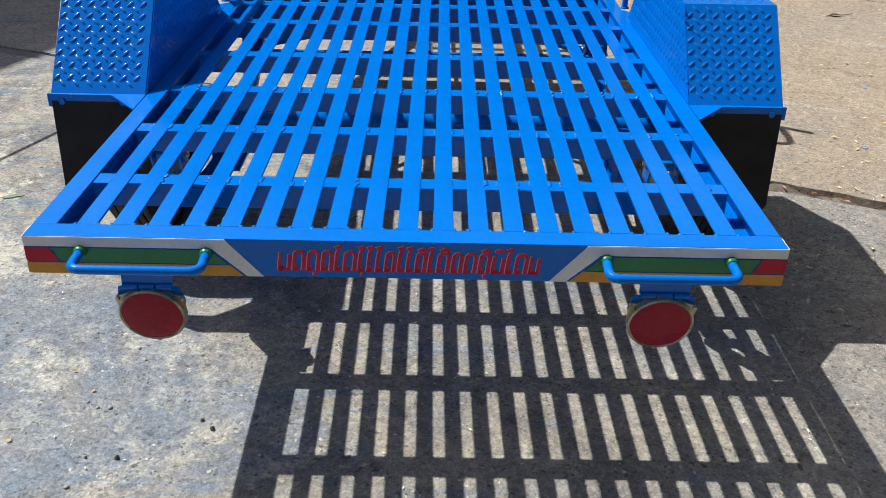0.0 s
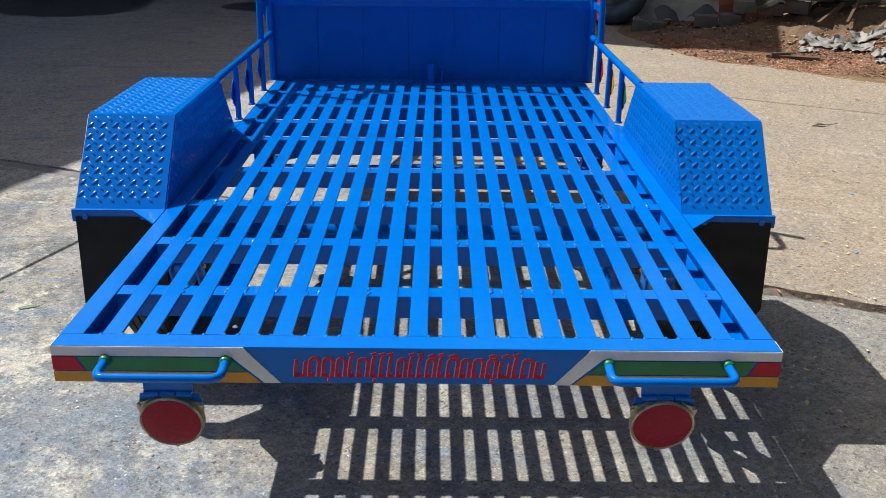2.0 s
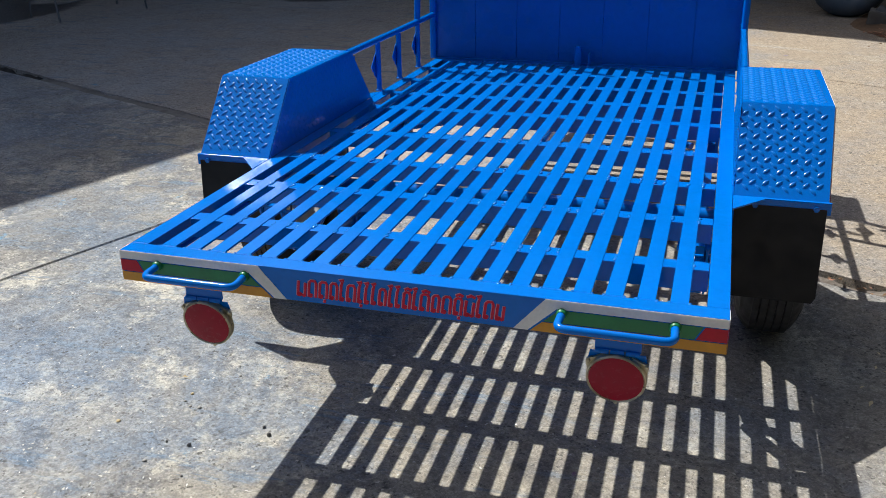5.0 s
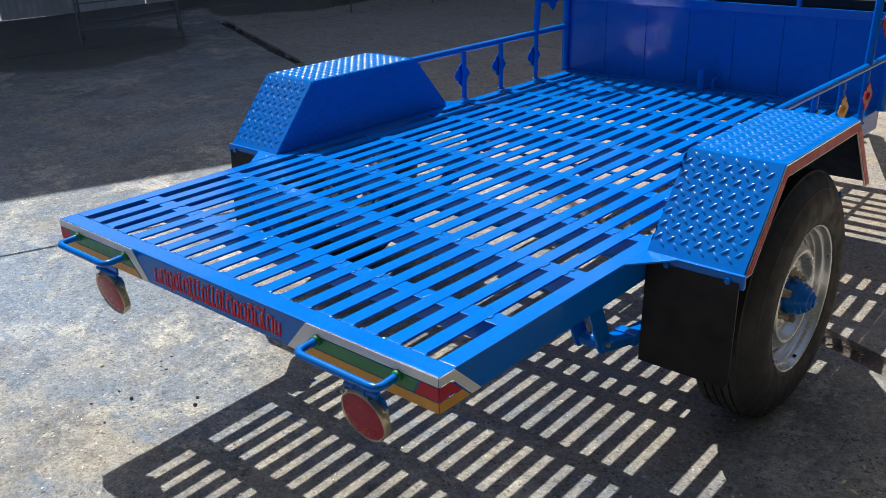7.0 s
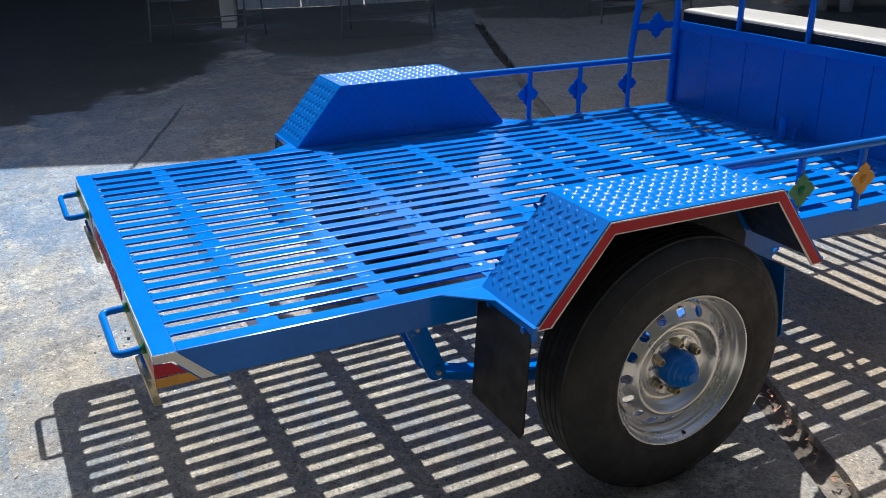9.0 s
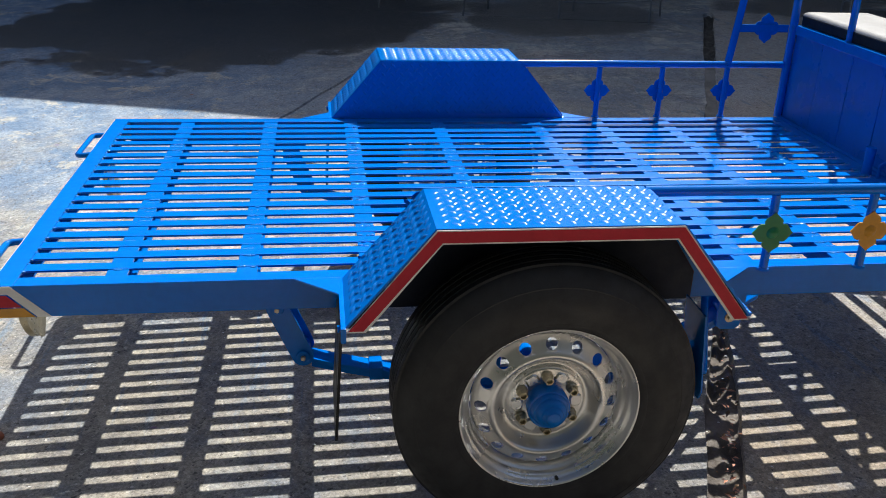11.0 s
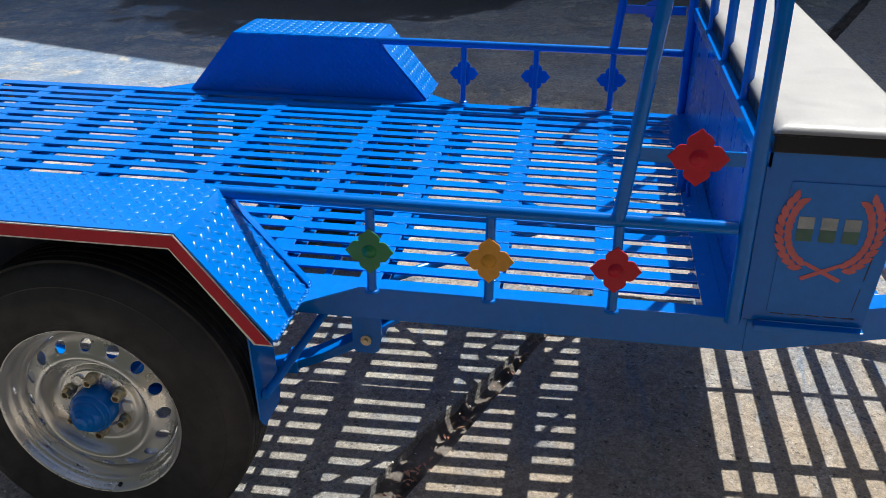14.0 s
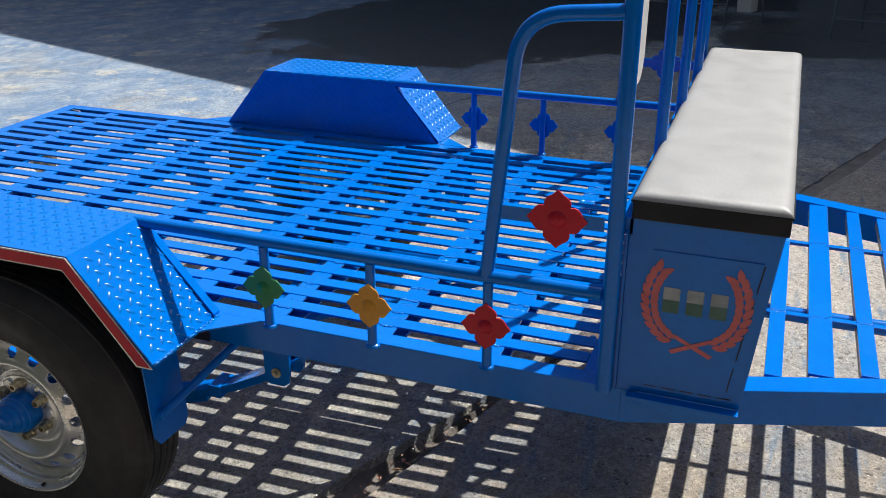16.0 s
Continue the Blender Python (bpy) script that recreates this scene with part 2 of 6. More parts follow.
def concrete():
    """Worn yard concrete: sandy and grey blotches, aggregate, pale wear, blue overspray, wet marks, small paint spots,
    shade tones on the shed floor.
    """
    m, tree, bsdf = shader("yard_concrete")
    at = tree.nodes.new("ShaderNodeTexCoord").outputs["Object"]
    turn = tree.nodes.new("ShaderNodeMapping")
    turn.inputs["Rotation"].default_value = (0, 0, radians(22.3))
    wire(tree, at, turn.inputs["Vector"])
    split = tree.nodes.new("ShaderNodeSeparateXYZ")
    wire(tree, at, split.inputs[0])
    wide, mid = noise_of(tree, at, 0.55, 5, 0.6, 0.2), noise_of(tree, at, 3.4, 9, 0.66, 0.2)
    grit, fine, sand = noise_of(tree, at, 30, 6, 0.8), noise_of(tree, at, 130, 4, 0.8), noise_of(tree, at, 380, 2, 0.7)
    colour = mixed(tree, stepped(tree, wide, 0.35, 0.65), (0.44, 0.39, 0.305), (0.27, 0.262, 0.245))
    colour = mixed(tree, stepped(tree, mid, 0.43, 0.60, 0, 0.9), colour, (0.155, 0.15, 0.148))
    # broom strokes drawn along the slabs
    drawn = tree.nodes.new("ShaderNodeMapping")
    drawn.inputs["Scale"].default_value = (0.5, 5.0, 1.0)
    wire(tree, turn.outputs[0], drawn.inputs["Vector"])
    streak = noise_of(tree, drawn.outputs[0], 3.0, 7, 0.75)
    colour = mixed(tree, stepped(tree, streak, 0.50, 0.70, 0, 0.45), colour, (0.50, 0.47, 0.41))
    pale = noise_of(tree, at, 1.7, 10, 0.8, 0.15)
    colour = mixed(tree, stepped(tree, pale, 0.51, 0.59, 0, 0.9), colour, (0.65, 0.60, 0.49))
    # tan dust past the wide joint, cooler grey before it
    slabs = tree.nodes.new("ShaderNodeSeparateXYZ")
    wire(tree, turn.outputs[0], slabs.inputs[0])
    past = stepped(tree, slabs.outputs[1], 1.89, 1.95)
    open_side = stepped(tree, split.outputs[0], -1.0, 0.6)
    dust = times(tree, times(tree, open_side, past), stepped(tree, noise_of(tree, at, 0.9, 7, 0.7), 0.3, 0.6, 0.78, 0.96))
    colour = mixed(tree, dust, colour, (0.365, 0.292, 0.215))
    colour = mixed(tree, times(tree, past, stepped(tree, noise_of(tree, drawn.outputs[0], 1.1, 8, 0.7, 0.4), 0.58, 0.68, 0, 0.5)), colour, (0.46, 0.44, 0.41))
    colour = mixed(tree, times(tree, past, stepped(tree, noise_of(tree, at, 1.6, 8, 0.7, 0.3), 0.56, 0.68, 0, 0.6)), colour, (0.22, 0.175, 0.13))
    cool = times(tree, times(tree, open_side, times(tree, 1.0, past, "SUBTRACT")), stepped(tree, noise_of(tree, at, 1.3, 7, 0.7), 0.35, 0.6, 0.3, 0.75))
    colour = mixed(tree, cool, colour, (0.295, 0.265, 0.228))
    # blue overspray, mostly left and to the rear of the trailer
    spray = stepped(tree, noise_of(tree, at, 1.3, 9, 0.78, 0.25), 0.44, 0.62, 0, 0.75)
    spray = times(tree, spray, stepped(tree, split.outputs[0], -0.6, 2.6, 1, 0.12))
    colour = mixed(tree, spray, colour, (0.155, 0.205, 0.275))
    # the workshop floor: blue overspray with cool shade painted in from the roof's shadow line, and pale drag marks
    # across the slabs
    shed_tint = times(tree, stepped(tree, slabs.outputs[0], -3.2, -2.2, 1, 0), stepped(tree, slabs.outputs[1], -3.2, -1.0, 1, 0.15))
    colour = mixed(tree, times(tree, shed_tint, stepped(tree, noise_of(tree, at, 1.2, 9, 0.72, 0.3), 0.34, 0.56, 0.45, 0.92)), colour, (0.105, 0.165, 0.27))
    # brownish grey over the slab past the joint, left of the trailer
    far_slab = times(tree, times(tree, past, times(tree, 1.0, open_side, "SUBTRACT")), stepped(tree, noise_of(tree, at, 1.1, 8, 0.7, 0.2), 0.30, 0.6, 0.55, 0.9))
    colour = mixed(tree, far_slab, colour, (0.40, 0.360, 0.318))
    drag = tree.nodes.new("ShaderNodeMapping")
    drag.inputs["Scale"].default_value = (4.5, 0.8, 1.0)
    wire(tree, turn.outputs[0], drag.inputs["Vector"])
    dragged = times(tree, stepped(tree, noise_of(tree, drag.outputs[0], 1.1, 9, 0.72, 0.4), 0.58, 0.68, 0, 0.6), stepped(tree, slabs.outputs[0], -3.0, -1.6, 1, 0))
    colour = mixed(tree, dragged, colour, (0.50, 0.49, 0.47))
    brush = tree.nodes.new("ShaderNodeMapping")
    brush.inputs["Rotation"].default_value, brush.inputs["Scale"].default_value = (0, 0, radians(-33)), (1.2, 7.0, 1.0)
    wire(tree, at, brush.inputs["Vector"])
    marks = times(tree, stepped(tree, noise_of(tree, brush.outputs[0], 1.6, 7, 0.75), 0.54, 0.63, 0, 0.75), stepped(tree, split.outputs[0], -0.2, 0.9, 1, 0.05))
    colour = mixed(tree, marks, colour, (0.15, 0.22, 0.30))
    # pale scuffs, with the shed mouth's light mixed into the colour, fading inward
    shed_lift = times(tree, stepped(tree, noise_of(tree, at, 2.0, 9, 0.75), 0.40, 0.62, 0.10, 0.65), times(tree, stepped(tree, split.outputs[0], -3.4, -2.4, 1, 0), stepped(tree, slabs.outputs[1], -3.0, -1.4, 0.2, 1)))
    shed_lift = times(tree, shed_lift, stepped(tree, split.outputs[0], -6.0, -4.2, 0.25, 1))
    colour = mixed(tree, shed_lift, colour, (0.37, 0.41, 0.46))
    left = times(tree, stepped(tree, split.outputs[0], -2.2, -0.2, 1, 0), stepped(tree, split.outputs[1], -0.2, 1.2, 1, 0.05))
    blues = mixed(tree, stepped(tree, noise_of(tree, at, 2.6, 8, 0.75, 0.3), 0.42, 0.62), (0.13, 0.225, 0.37), (0.31, 0.37, 0.45))
    colour = mixed(tree, times(tree, left, stepped(tree, noise_of(tree, at, 1.1, 9, 0.74, 0.2), 0.36, 0.54, 0.35, 0.92)), colour, blues)
    worn = times(tree, left, stepped(tree, noise_of(tree, at, 2.3, 9, 0.8, 0.3), 0.55, 0.60, 0, 0.7))
    colour = mixed(tree, worn, colour, (0.52, 0.48, 0.40))
    splash = times(tree, stepped(tree, noise_of(tree, at, 3.7, 7, 0.75, 0.2), 0.63, 0.70, 0, 0.8), stepped(tree, split.outputs[0], -0.6, 0.8, 1, 0.15))
    colour = mixed(tree, splash, colour, (0.10, 0.28, 0.46))
    # wet, oily patches on the shed floor, the fourth painting in the dark of its depth: centre and half widths along
    # the slabs
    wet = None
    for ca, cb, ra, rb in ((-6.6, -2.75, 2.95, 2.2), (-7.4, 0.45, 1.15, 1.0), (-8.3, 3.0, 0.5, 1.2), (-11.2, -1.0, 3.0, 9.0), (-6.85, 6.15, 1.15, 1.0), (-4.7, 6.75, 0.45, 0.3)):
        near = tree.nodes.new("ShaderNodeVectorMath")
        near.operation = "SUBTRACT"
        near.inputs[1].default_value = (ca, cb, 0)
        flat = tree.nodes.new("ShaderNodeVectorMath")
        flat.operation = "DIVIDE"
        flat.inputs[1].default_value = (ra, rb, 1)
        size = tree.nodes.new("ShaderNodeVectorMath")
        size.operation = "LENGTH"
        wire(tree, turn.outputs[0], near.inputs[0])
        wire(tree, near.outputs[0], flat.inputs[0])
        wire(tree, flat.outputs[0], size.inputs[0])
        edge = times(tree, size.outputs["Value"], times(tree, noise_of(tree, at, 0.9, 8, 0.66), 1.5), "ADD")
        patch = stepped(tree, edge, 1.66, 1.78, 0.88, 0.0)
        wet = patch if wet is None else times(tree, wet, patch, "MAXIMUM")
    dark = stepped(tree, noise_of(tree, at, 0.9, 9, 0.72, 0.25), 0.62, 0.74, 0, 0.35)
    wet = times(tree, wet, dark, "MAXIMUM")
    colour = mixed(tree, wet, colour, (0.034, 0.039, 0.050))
    colour = mixed(tree, stepped(tree, grit, 0.55, 0.64, 0, 0.45), colour, (0.085, 0.08, 0.075))
    colour = mixed(tree, stepped(tree, fine, 0.56, 0.68, 0, 0.36), colour, (0.70, 0.66, 0.58))
    colour = mixed(tree, stepped(tree, sand, 0.56, 0.70, 0, 0.32), colour, (0.09, 0.085, 0.08))
    # stones and sand grains laid bare by wear
    for scale, low, high in ((75, 0.86, 1.14), (190, 0.82, 1.20)):
        cells = tree.nodes.new("ShaderNodeTexVoronoi")
        cells.inputs["Scale"].default_value = scale
        wire(tree, at, cells.inputs["Vector"])
        one = tree.nodes.new("ShaderNodeSeparateColor")
        wire(tree, cells.outputs["Color"], one.inputs[0])
        grain = tree.nodes.new("ShaderNodeHueSaturation")
        wire(tree, stepped(tree, one.outputs[0], 0, 1, low, high), grain.inputs["Value"])
        wire(tree, colour, grain.inputs["Color"])
        colour = grain.outputs[0]
    # crisp dark pits and pale chips
    for scale, wide_, share, tone in ((34, 0.16, 0.60, (0.06, 0.056, 0.052)), (62, 0.20, 0.56, (0.085, 0.08, 0.075)), (47, 0.15, 0.62, (0.72, 0.69, 0.62))):
        pits = tree.nodes.new("ShaderNodeTexVoronoi")
        pits.inputs["Scale"].default_value = scale
        wire(tree, noise_shift(tree, at, scale), pits.inputs["Vector"])
        hole = times(tree, stepped(tree, pits.outputs["Distance"], wide_, wide_ + 0.10, 1, 0), stepped(tree, noise_of(tree, at, scale * 0.23, 3, 0.6), share - 0.08, share, 0, 0.75))
        colour = mixed(tree, hole, colour, tone)
    dots = tree.nodes.new("ShaderNodeTexVoronoi")
    dots.inputs["Scale"].default_value = 5.0
    wire(tree, at, dots.inputs["Vector"])
    speck = times(tree, stepped(tree, dots.outputs["Distance"], 0.05, 0.08, 1, 0), stepped(tree, noise_of(tree, at, 3.1, 2), 0.60, 0.64))
    tint = tree.nodes.new("ShaderNodeHueSaturation")
    tint.inputs["Saturation"].default_value, tint.inputs["Value"].default_value = 0.8, 0.3
    wire(tree, dots.outputs["Color"], tint.inputs["Color"])
    colour = mixed(tree, times(tree, speck, 0.8), colour, tint.outputs[0])
    wire(tree, colour, bsdf.inputs["Base Color"])
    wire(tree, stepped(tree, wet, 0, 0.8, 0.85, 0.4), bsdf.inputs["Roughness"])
    height = times(tree, times(tree, times(tree, grit, 0.8), times(tree, mid, 1.2), "ADD"), times(tree, fine, 0.5), "ADD")
    bumped(tree, bsdf, height, 0.8, 0.010)
    return m


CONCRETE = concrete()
DUST = surface("packed_grey_dust", (0.27, 0.26, 0.245), (0.17, 0.165, 0.155), (0.85, 0.95), big=7, fine=80, bump=0.6, depth=0.005)
SOOT = surface("wet_black_dirt", (0.035, 0.034, 0.033), (0.06, 0.057, 0.053), (0.6, 0.85), big=8, fine=70, bump=0.6, depth=0.005)
MOULD = surface("leaf_mould", (0.085, 0.070, 0.058), (0.24, 0.205, 0.175), (0.7, 0.95), big=6, fine=70, bump=0.9, depth=0.008)


# ---- building helpers ----
def box(bm, x0, x1, y0, y1, z0, z1, bevel=0.0):
    v = [bm.verts.new((x, y, z)) for z in (z0, z1) for y in (y0, y1) for x in (x0, x1)]
    faces = [bm.faces.new([v[i] for i in q]) for q in ((0, 2, 3, 1), (4, 5, 7, 6), (0, 1, 5, 4), (2, 6, 7, 3), (0, 4, 6, 2), (1, 3, 7, 5))]
    if bevel:
        edges = {e for f in faces for e in f.edges}
        bmesh.ops.bevel(bm, geom=list(edges), offset=bevel, segments=2, affect="EDGES", profile=0.6)


def soften(bm, width):
    """Rounds the sharp edges of a solid a little."""
    bmesh.ops.recalc_face_normals(bm, faces=bm.faces)
    edges = [e for e in bm.edges if len(e.link_faces) == 2 and e.calc_face_angle() > 0.5]
    bmesh.ops.bevel(bm, geom=edges, offset=width, segments=2, affect="EDGES", profile=0.6)


def prism(bm, outline, thick, to_world):
    """A flat outline (a, b) pushed to a thickness c; to_world(a, b, c) gives the place."""
    low = [bm.verts.new(to_world(a, b, 0)) for a, b in outline]
    top = [bm.verts.new(to_world(a, b, thick)) for a, b in outline]
    n = len(outline)
    bm.faces.new(low[::-1])
    bm.faces.new(top)
    for i in range(n):
        bm.faces.new((low[i], low[(i + 1) % n], top[(i + 1) % n], top[i]))


def tube(bm, points, radius, sides=12, closed=False):
    """A round bar along a line of points, capped."""
    points = [Vector(p) for p in points]
    rings, side = [], None
    for i, p in enumerate(points):
        a, b = points[max(i - 1, 0)], points[min(i + 1, len(points) - 1)]
        if closed:
            a, b = points[i - 1], points[(i + 1) % len(points)]
        way = (b - a).normalized()
        if side is None:
            side = way.orthogonal().normalized()
        side = (side - way * side.dot(way)).normalized()
        other = way.cross(side)
        r = radius[i] if isinstance(radius, (list, tuple)) else radius
        rings.append([bm.verts.new(p + r * (math.cos(w) * side + math.sin(w) * other)) for w in (2 * math.pi * k / sides for k in range(sides))])
    for a, b in zip(rings, rings[1:] + (rings[:1] if closed else [])):
        for k in range(sides):
            bm.faces.new((a[k], a[(k + 1) % sides], b[(k + 1) % sides], b[k]))
    if not closed:
        bm.faces.new(rings[0][::-1])
        bm.faces.new(rings[-1])


def lathe(bm, profile, place, sides=48, cap=True):
    """Rows (radius, along) turned about an axis; place(radial a, radial b, along) gives the place."""
    rings = []
    for r, h in profile:
        rings.append([bm.verts.new(place(r * math.cos(w), r * math.sin(w), h)) for w in (2 * math.pi * k / sides for k in range(sides))])
    for a, b in zip(rings, rings[1:]):
        for k in range(sides):
            bm.faces.new((a[k], a[(k + 1) % sides], b[(k + 1) % sides], b[k]))
    if cap:
        bm.faces.new(rings[0][::-1])
        bm.faces.new(rings[-1])


def rounded(points, radius, steps=6):
    """A bent line with its inner corners rounded."""
    pts = [Vector(p) for p in points]
    out = [pts[0]]
    for a, b, c in zip(pts, pts[1:], pts[2:]):
        u, w = (a - b).normalized(), (c - b).normalized()
        p0, p1 = b + u * radius, b + w * radius
        for k in range(steps + 1):
            s = k / steps
            out.append((1 - s) ** 2 * p0 + 2 * s * (1 - s) * b + s * s * p1)
    return out + [pts[-1]]


def finish(bm, name, material, smooth=40):
    """Mesh from a bmesh: smooth shading, but flat faces stay flat beside their narrow rounded edges."""
    bmesh.ops.recalc_face_normals(bm, faces=bm.faces)
    if smooth:
        for f in bm.faces:
            f.smooth = True
        for e in bm.edges:
            if len(e.link_faces) == 2:
                turn, (p, q) = e.calc_face_angle(), e.link_faces
                big, small = max(p.calc_area(), q.calc_area()), max(min(p.calc_area(), q.calc_area()), 1e-9)
                e.smooth = turn < radians(smooth) and not (radians(12) < turn and big / small > 6 and smooth < 90)
    me = bpy.data.meshes.new(name)
    bm.to_mesh(me)
    bm.free()
    me.materials.append(material)
    return me


def part(name, bm, material, parent, label="", smooth=40, kind=""):
    """Links a bmesh as one mesh object under a thing or a part."""
    me = bm if isinstance(bm, bpy.types.Mesh) else finish(bm, name, material, smooth)
    ob = new(name, me)
    ob.parent = parent
    return tagged(ob, label, kind=kind)


def thing(name, label, category, bm=None, material=None, m=None, group="", kind="", smooth=40):
    ob = new(name, finish(bm, name, material, smooth) if bm else None)
    if m is not None:
        ob.matrix_world = m
    return tagged(ob, label, category, group, kind)


def fresh():
    return bmesh.new()


# ---- the yard ----
# The yard's slabs and the shed lie square to each other, turned against the trailer.
TURN = radians(-22.3)
E1, E2 = Vector((math.cos(TURN), math.sin(TURN), 0)), Vector((-math.sin(TURN), math.cos(TURN), 0))


def yard(a, b, z=0.0):
    return E1 * a + E2 * b + Vector((0, 0, z))


YARD = Matrix.Rotation(TURN, 4, "Z")


def fall(x, y):
    """The yard falls a little towards the trailer's front and rises again before the heap."""
    def ease(lo, hi):
        t = min(1.0, max(0.0, (y - lo) / (hi - lo)))
        return t * t * (3 - 2 * t)
    return -0.026 * ease(-0.1, 2.2) * (1 - ease(3.7, 5.3))


def on_yard(a, b, z=0.0):
    """A place on the yard's surface, by the slabs' axes."""
    p = yard(a, b)
    return p + Vector((0, 0, fall(p.x, p.y) + z))


rnd = random.Random(5)


JOINT = 1.92  # the wide joint, across the slabs


def joint_half(a):
    """Half the wide joint's width along its run."""
    steps = ((-11, 0.047), (-5.6, 0.046), (-5.2, 0.034), (-2.2, 0.040), (-1.4, 0.034), (-0.95, 0.016), (-0.6, 0.038), (-0.2, 0.046), (0.5, 0.043), (1.2, 0.026), (9, 0.020))
    for (a0, h0), (a1, h1) in zip(steps, steps[1:]):
        if a <= a1:
            return h0 + (h1 - h0) * max(0.0, a - a0) / (a1 - a0)
    return steps[-1][1]


def build_ground():
    # joints: (place, half width, depth, from, to)
    along_b = [(JOINT, 0.050, 0.062, -7.8, 9), (-0.67, 0.0075, 0.030, -4.4, -2.1), (4.9, 0.006, 0.012, -11, 9), (7.8, 0.006, 0.01, -11, -1.3)]
    along_a = [(-2.1, 0.006, 0.012, -0.7, 2.0), (3.4, 0.006, 0.012, -7, 7), (-7.2, 0.006, 0.012, -7, 12)]

    def lines(joints, near, step, far):
        vals = {round(near[0] + step * k, 3) for k in range(int((near[1] - near[0]) / step) + 1)} | set(far)
        vals = {v for v in vals if all(abs(v - j[0]) > j[1] + 0.012 for j in joints)}
        for j in joints:
            vals |= {j[0] - j[1] - 0.005, j[0] - j[1] + 0.004, j[0] + j[1] - 0.004, j[0] + j[1] + 0.005}
        return sorted(vals)

    far = [-500, -120, -40, -20, 20, 40, 120, 500]
    aa, bb = lines(along_a, (-10, 7), 0.06, far), lines(along_b, (-7, 13), 0.25, far)

    def depth(v, other, joints):
        return max([j[2] for j in joints if abs(v - j[0]) < j[1] and j[3] < other < j[4]] + [0])

    bm = fresh()
    grid = []
    for a in aa:
        row = []
        for b in bb:
            wob = 0.0
            for j in along_b:
                if j[1] > 0.02 and abs(b - j[0]) < j[1] + 0.01:
                    side = 1 if b > j[0] else -1
                    thin = 0.050 - joint_half(a)
                    wob = -side * thin + 0.014 * noise.noise((a * 2.3, 7.1 * side, 0)) + 0.010 * noise.noise((a * 9, 3.0 * side, 2))
                elif abs(b - j[0]) < j[1] + 0.01:
                    wob = 0.008 * noise.noise((a * 3, j[0], 0))
            row.append(bm.verts.new(on_yard(a, b + wob, -max(depth(a, b, along_a), depth(b, a, along_b)))))
        grid.append(row)
    for r, s in zip(grid, grid[1:]):
        for k in range(len(bb) - 1):
            bm.faces.new((r[k], s[k], s[k + 1], r[k + 1]))
    thing("ground", "worn grey concrete yard with joints, stains and paint marks", "ground", bm, CONCRETE, kind="structure", smooth=30)
    # earth and litter heaped unevenly in the wide joint, grey dust packed into its middle run
    for name, label, lo, hi, low, mat in (("joint_soil", "dark earth and leaf mould filling the wide yard joint", -1.55, 1.5, 0.036, MOULD), ("joint_dust", "grey dust packed into the wide yard joint", -5.3, -1.55, 0.012, DUST), ("joint_soil", "dark wet dirt in the yard joint deep in the shed", -7.78, -5.3, 0.030, SOOT)):
        bm, rows = fresh(), []
        for i in range(int((hi - lo) / 0.0125) + 1):
            a = lo + i * 0.0125
            row = []
            for j in range(13):
                v = j / 12 * 2 - 1
                h = -low + low * (0.33 * abs(v) ** 3 + 0.9 * noise.noise((a * 5.5, v * 1.1, 1)) + 0.33 * noise.noise((a * 15, v * 2, 5))) + 0.003 * noise.noise((a * 61, v * 9, 8))
                row.append(bm.verts.new(on_yard(a, JOINT + v * (joint_half(a) + 0.006), min(max(h, -0.058), -0.006))))
            rows.append(row)
        for r, s in zip(rows, rows[1:]):
            for k in range(12):
                bm.faces.new((r[k], s[k], s[k + 1], r[k + 1]))
        thing(name, label, "soil", bm, mat, kind="stuff")


build_ground()


def flakes(name, label, category, count, spot, size, material, seed, lift=0.003):
    """Many small curled leaf bits lying about; spot(r) gives a place."""
    r, verts, faces = random.Random(seed), [], []
    for _ in range(count):
        p, s, w = spot(r), size * r.uniform(0.5, 1.5), r.uniform(0, 6.28)
        u, v = Vector((math.cos(w), math.sin(w), r.uniform(-0.3, 0.3))), Vector((-math.sin(w), math.cos(w), r.uniform(-0.3, 0.3)))
        n = len(verts)
        q = p + Vector((0, 0, lift + 0.15 * s))
        verts += [q - u * s, q - v * s * 0.4 + Vector((0, 0, 0.2 * s)), q + u * s, q + v * s * 0.4 + Vector((0, 0, 0.25 * s)), q - Vector((0, 0, 0.12 * s))]
        faces += [(n, n + 1, n + 2), (n, n + 2, n + 3), (n + 4, n + 1, n), (n + 4, n + 2, n + 1), (n + 4, n + 3, n + 2), (n + 4, n, n + 3)]
    me = bpy.data.meshes.new(name)
    me.from_pydata(verts, [], faces)
    me.materials.append(material)
    return tagged(new(name, me), label, category, kind="stuff")


flakes("leaf_flakes", "pale dry leaf bits scattered on the sunny concrete", "leaves", 560, lambda r: on_yard(r.uniform(0.7, 3.3), r.uniform(1.0, 6.6)), 0.0125, YELLOWLEAF, 3)
flakes("leaf_flakes", "a few pale bits of dry leaf on the concrete", "leaves", 90, lambda r: on_yard(r.uniform(-2.6, 3.0), r.uniform(-2.5, 4.0)), 0.009, PALELEAF, 4)
flakes("paint_crumbs", "pale crumbs of paint and mortar on the concrete", "crumbs", 900, lambda r: on_yard(r.gauss(-0.6, 1.6), r.gauss(-0.8, 1.5)), 0.0045, WHITE, 12)
flakes("joint_litter", "brown leaf litter lying in the wide yard joint", "leaves", 90, lambda r: on_yard(r.uniform(-0.8, 2.6), JOINT + r.gauss(0.008, 0.018), -0.014), 0.012, SOIL, 6)
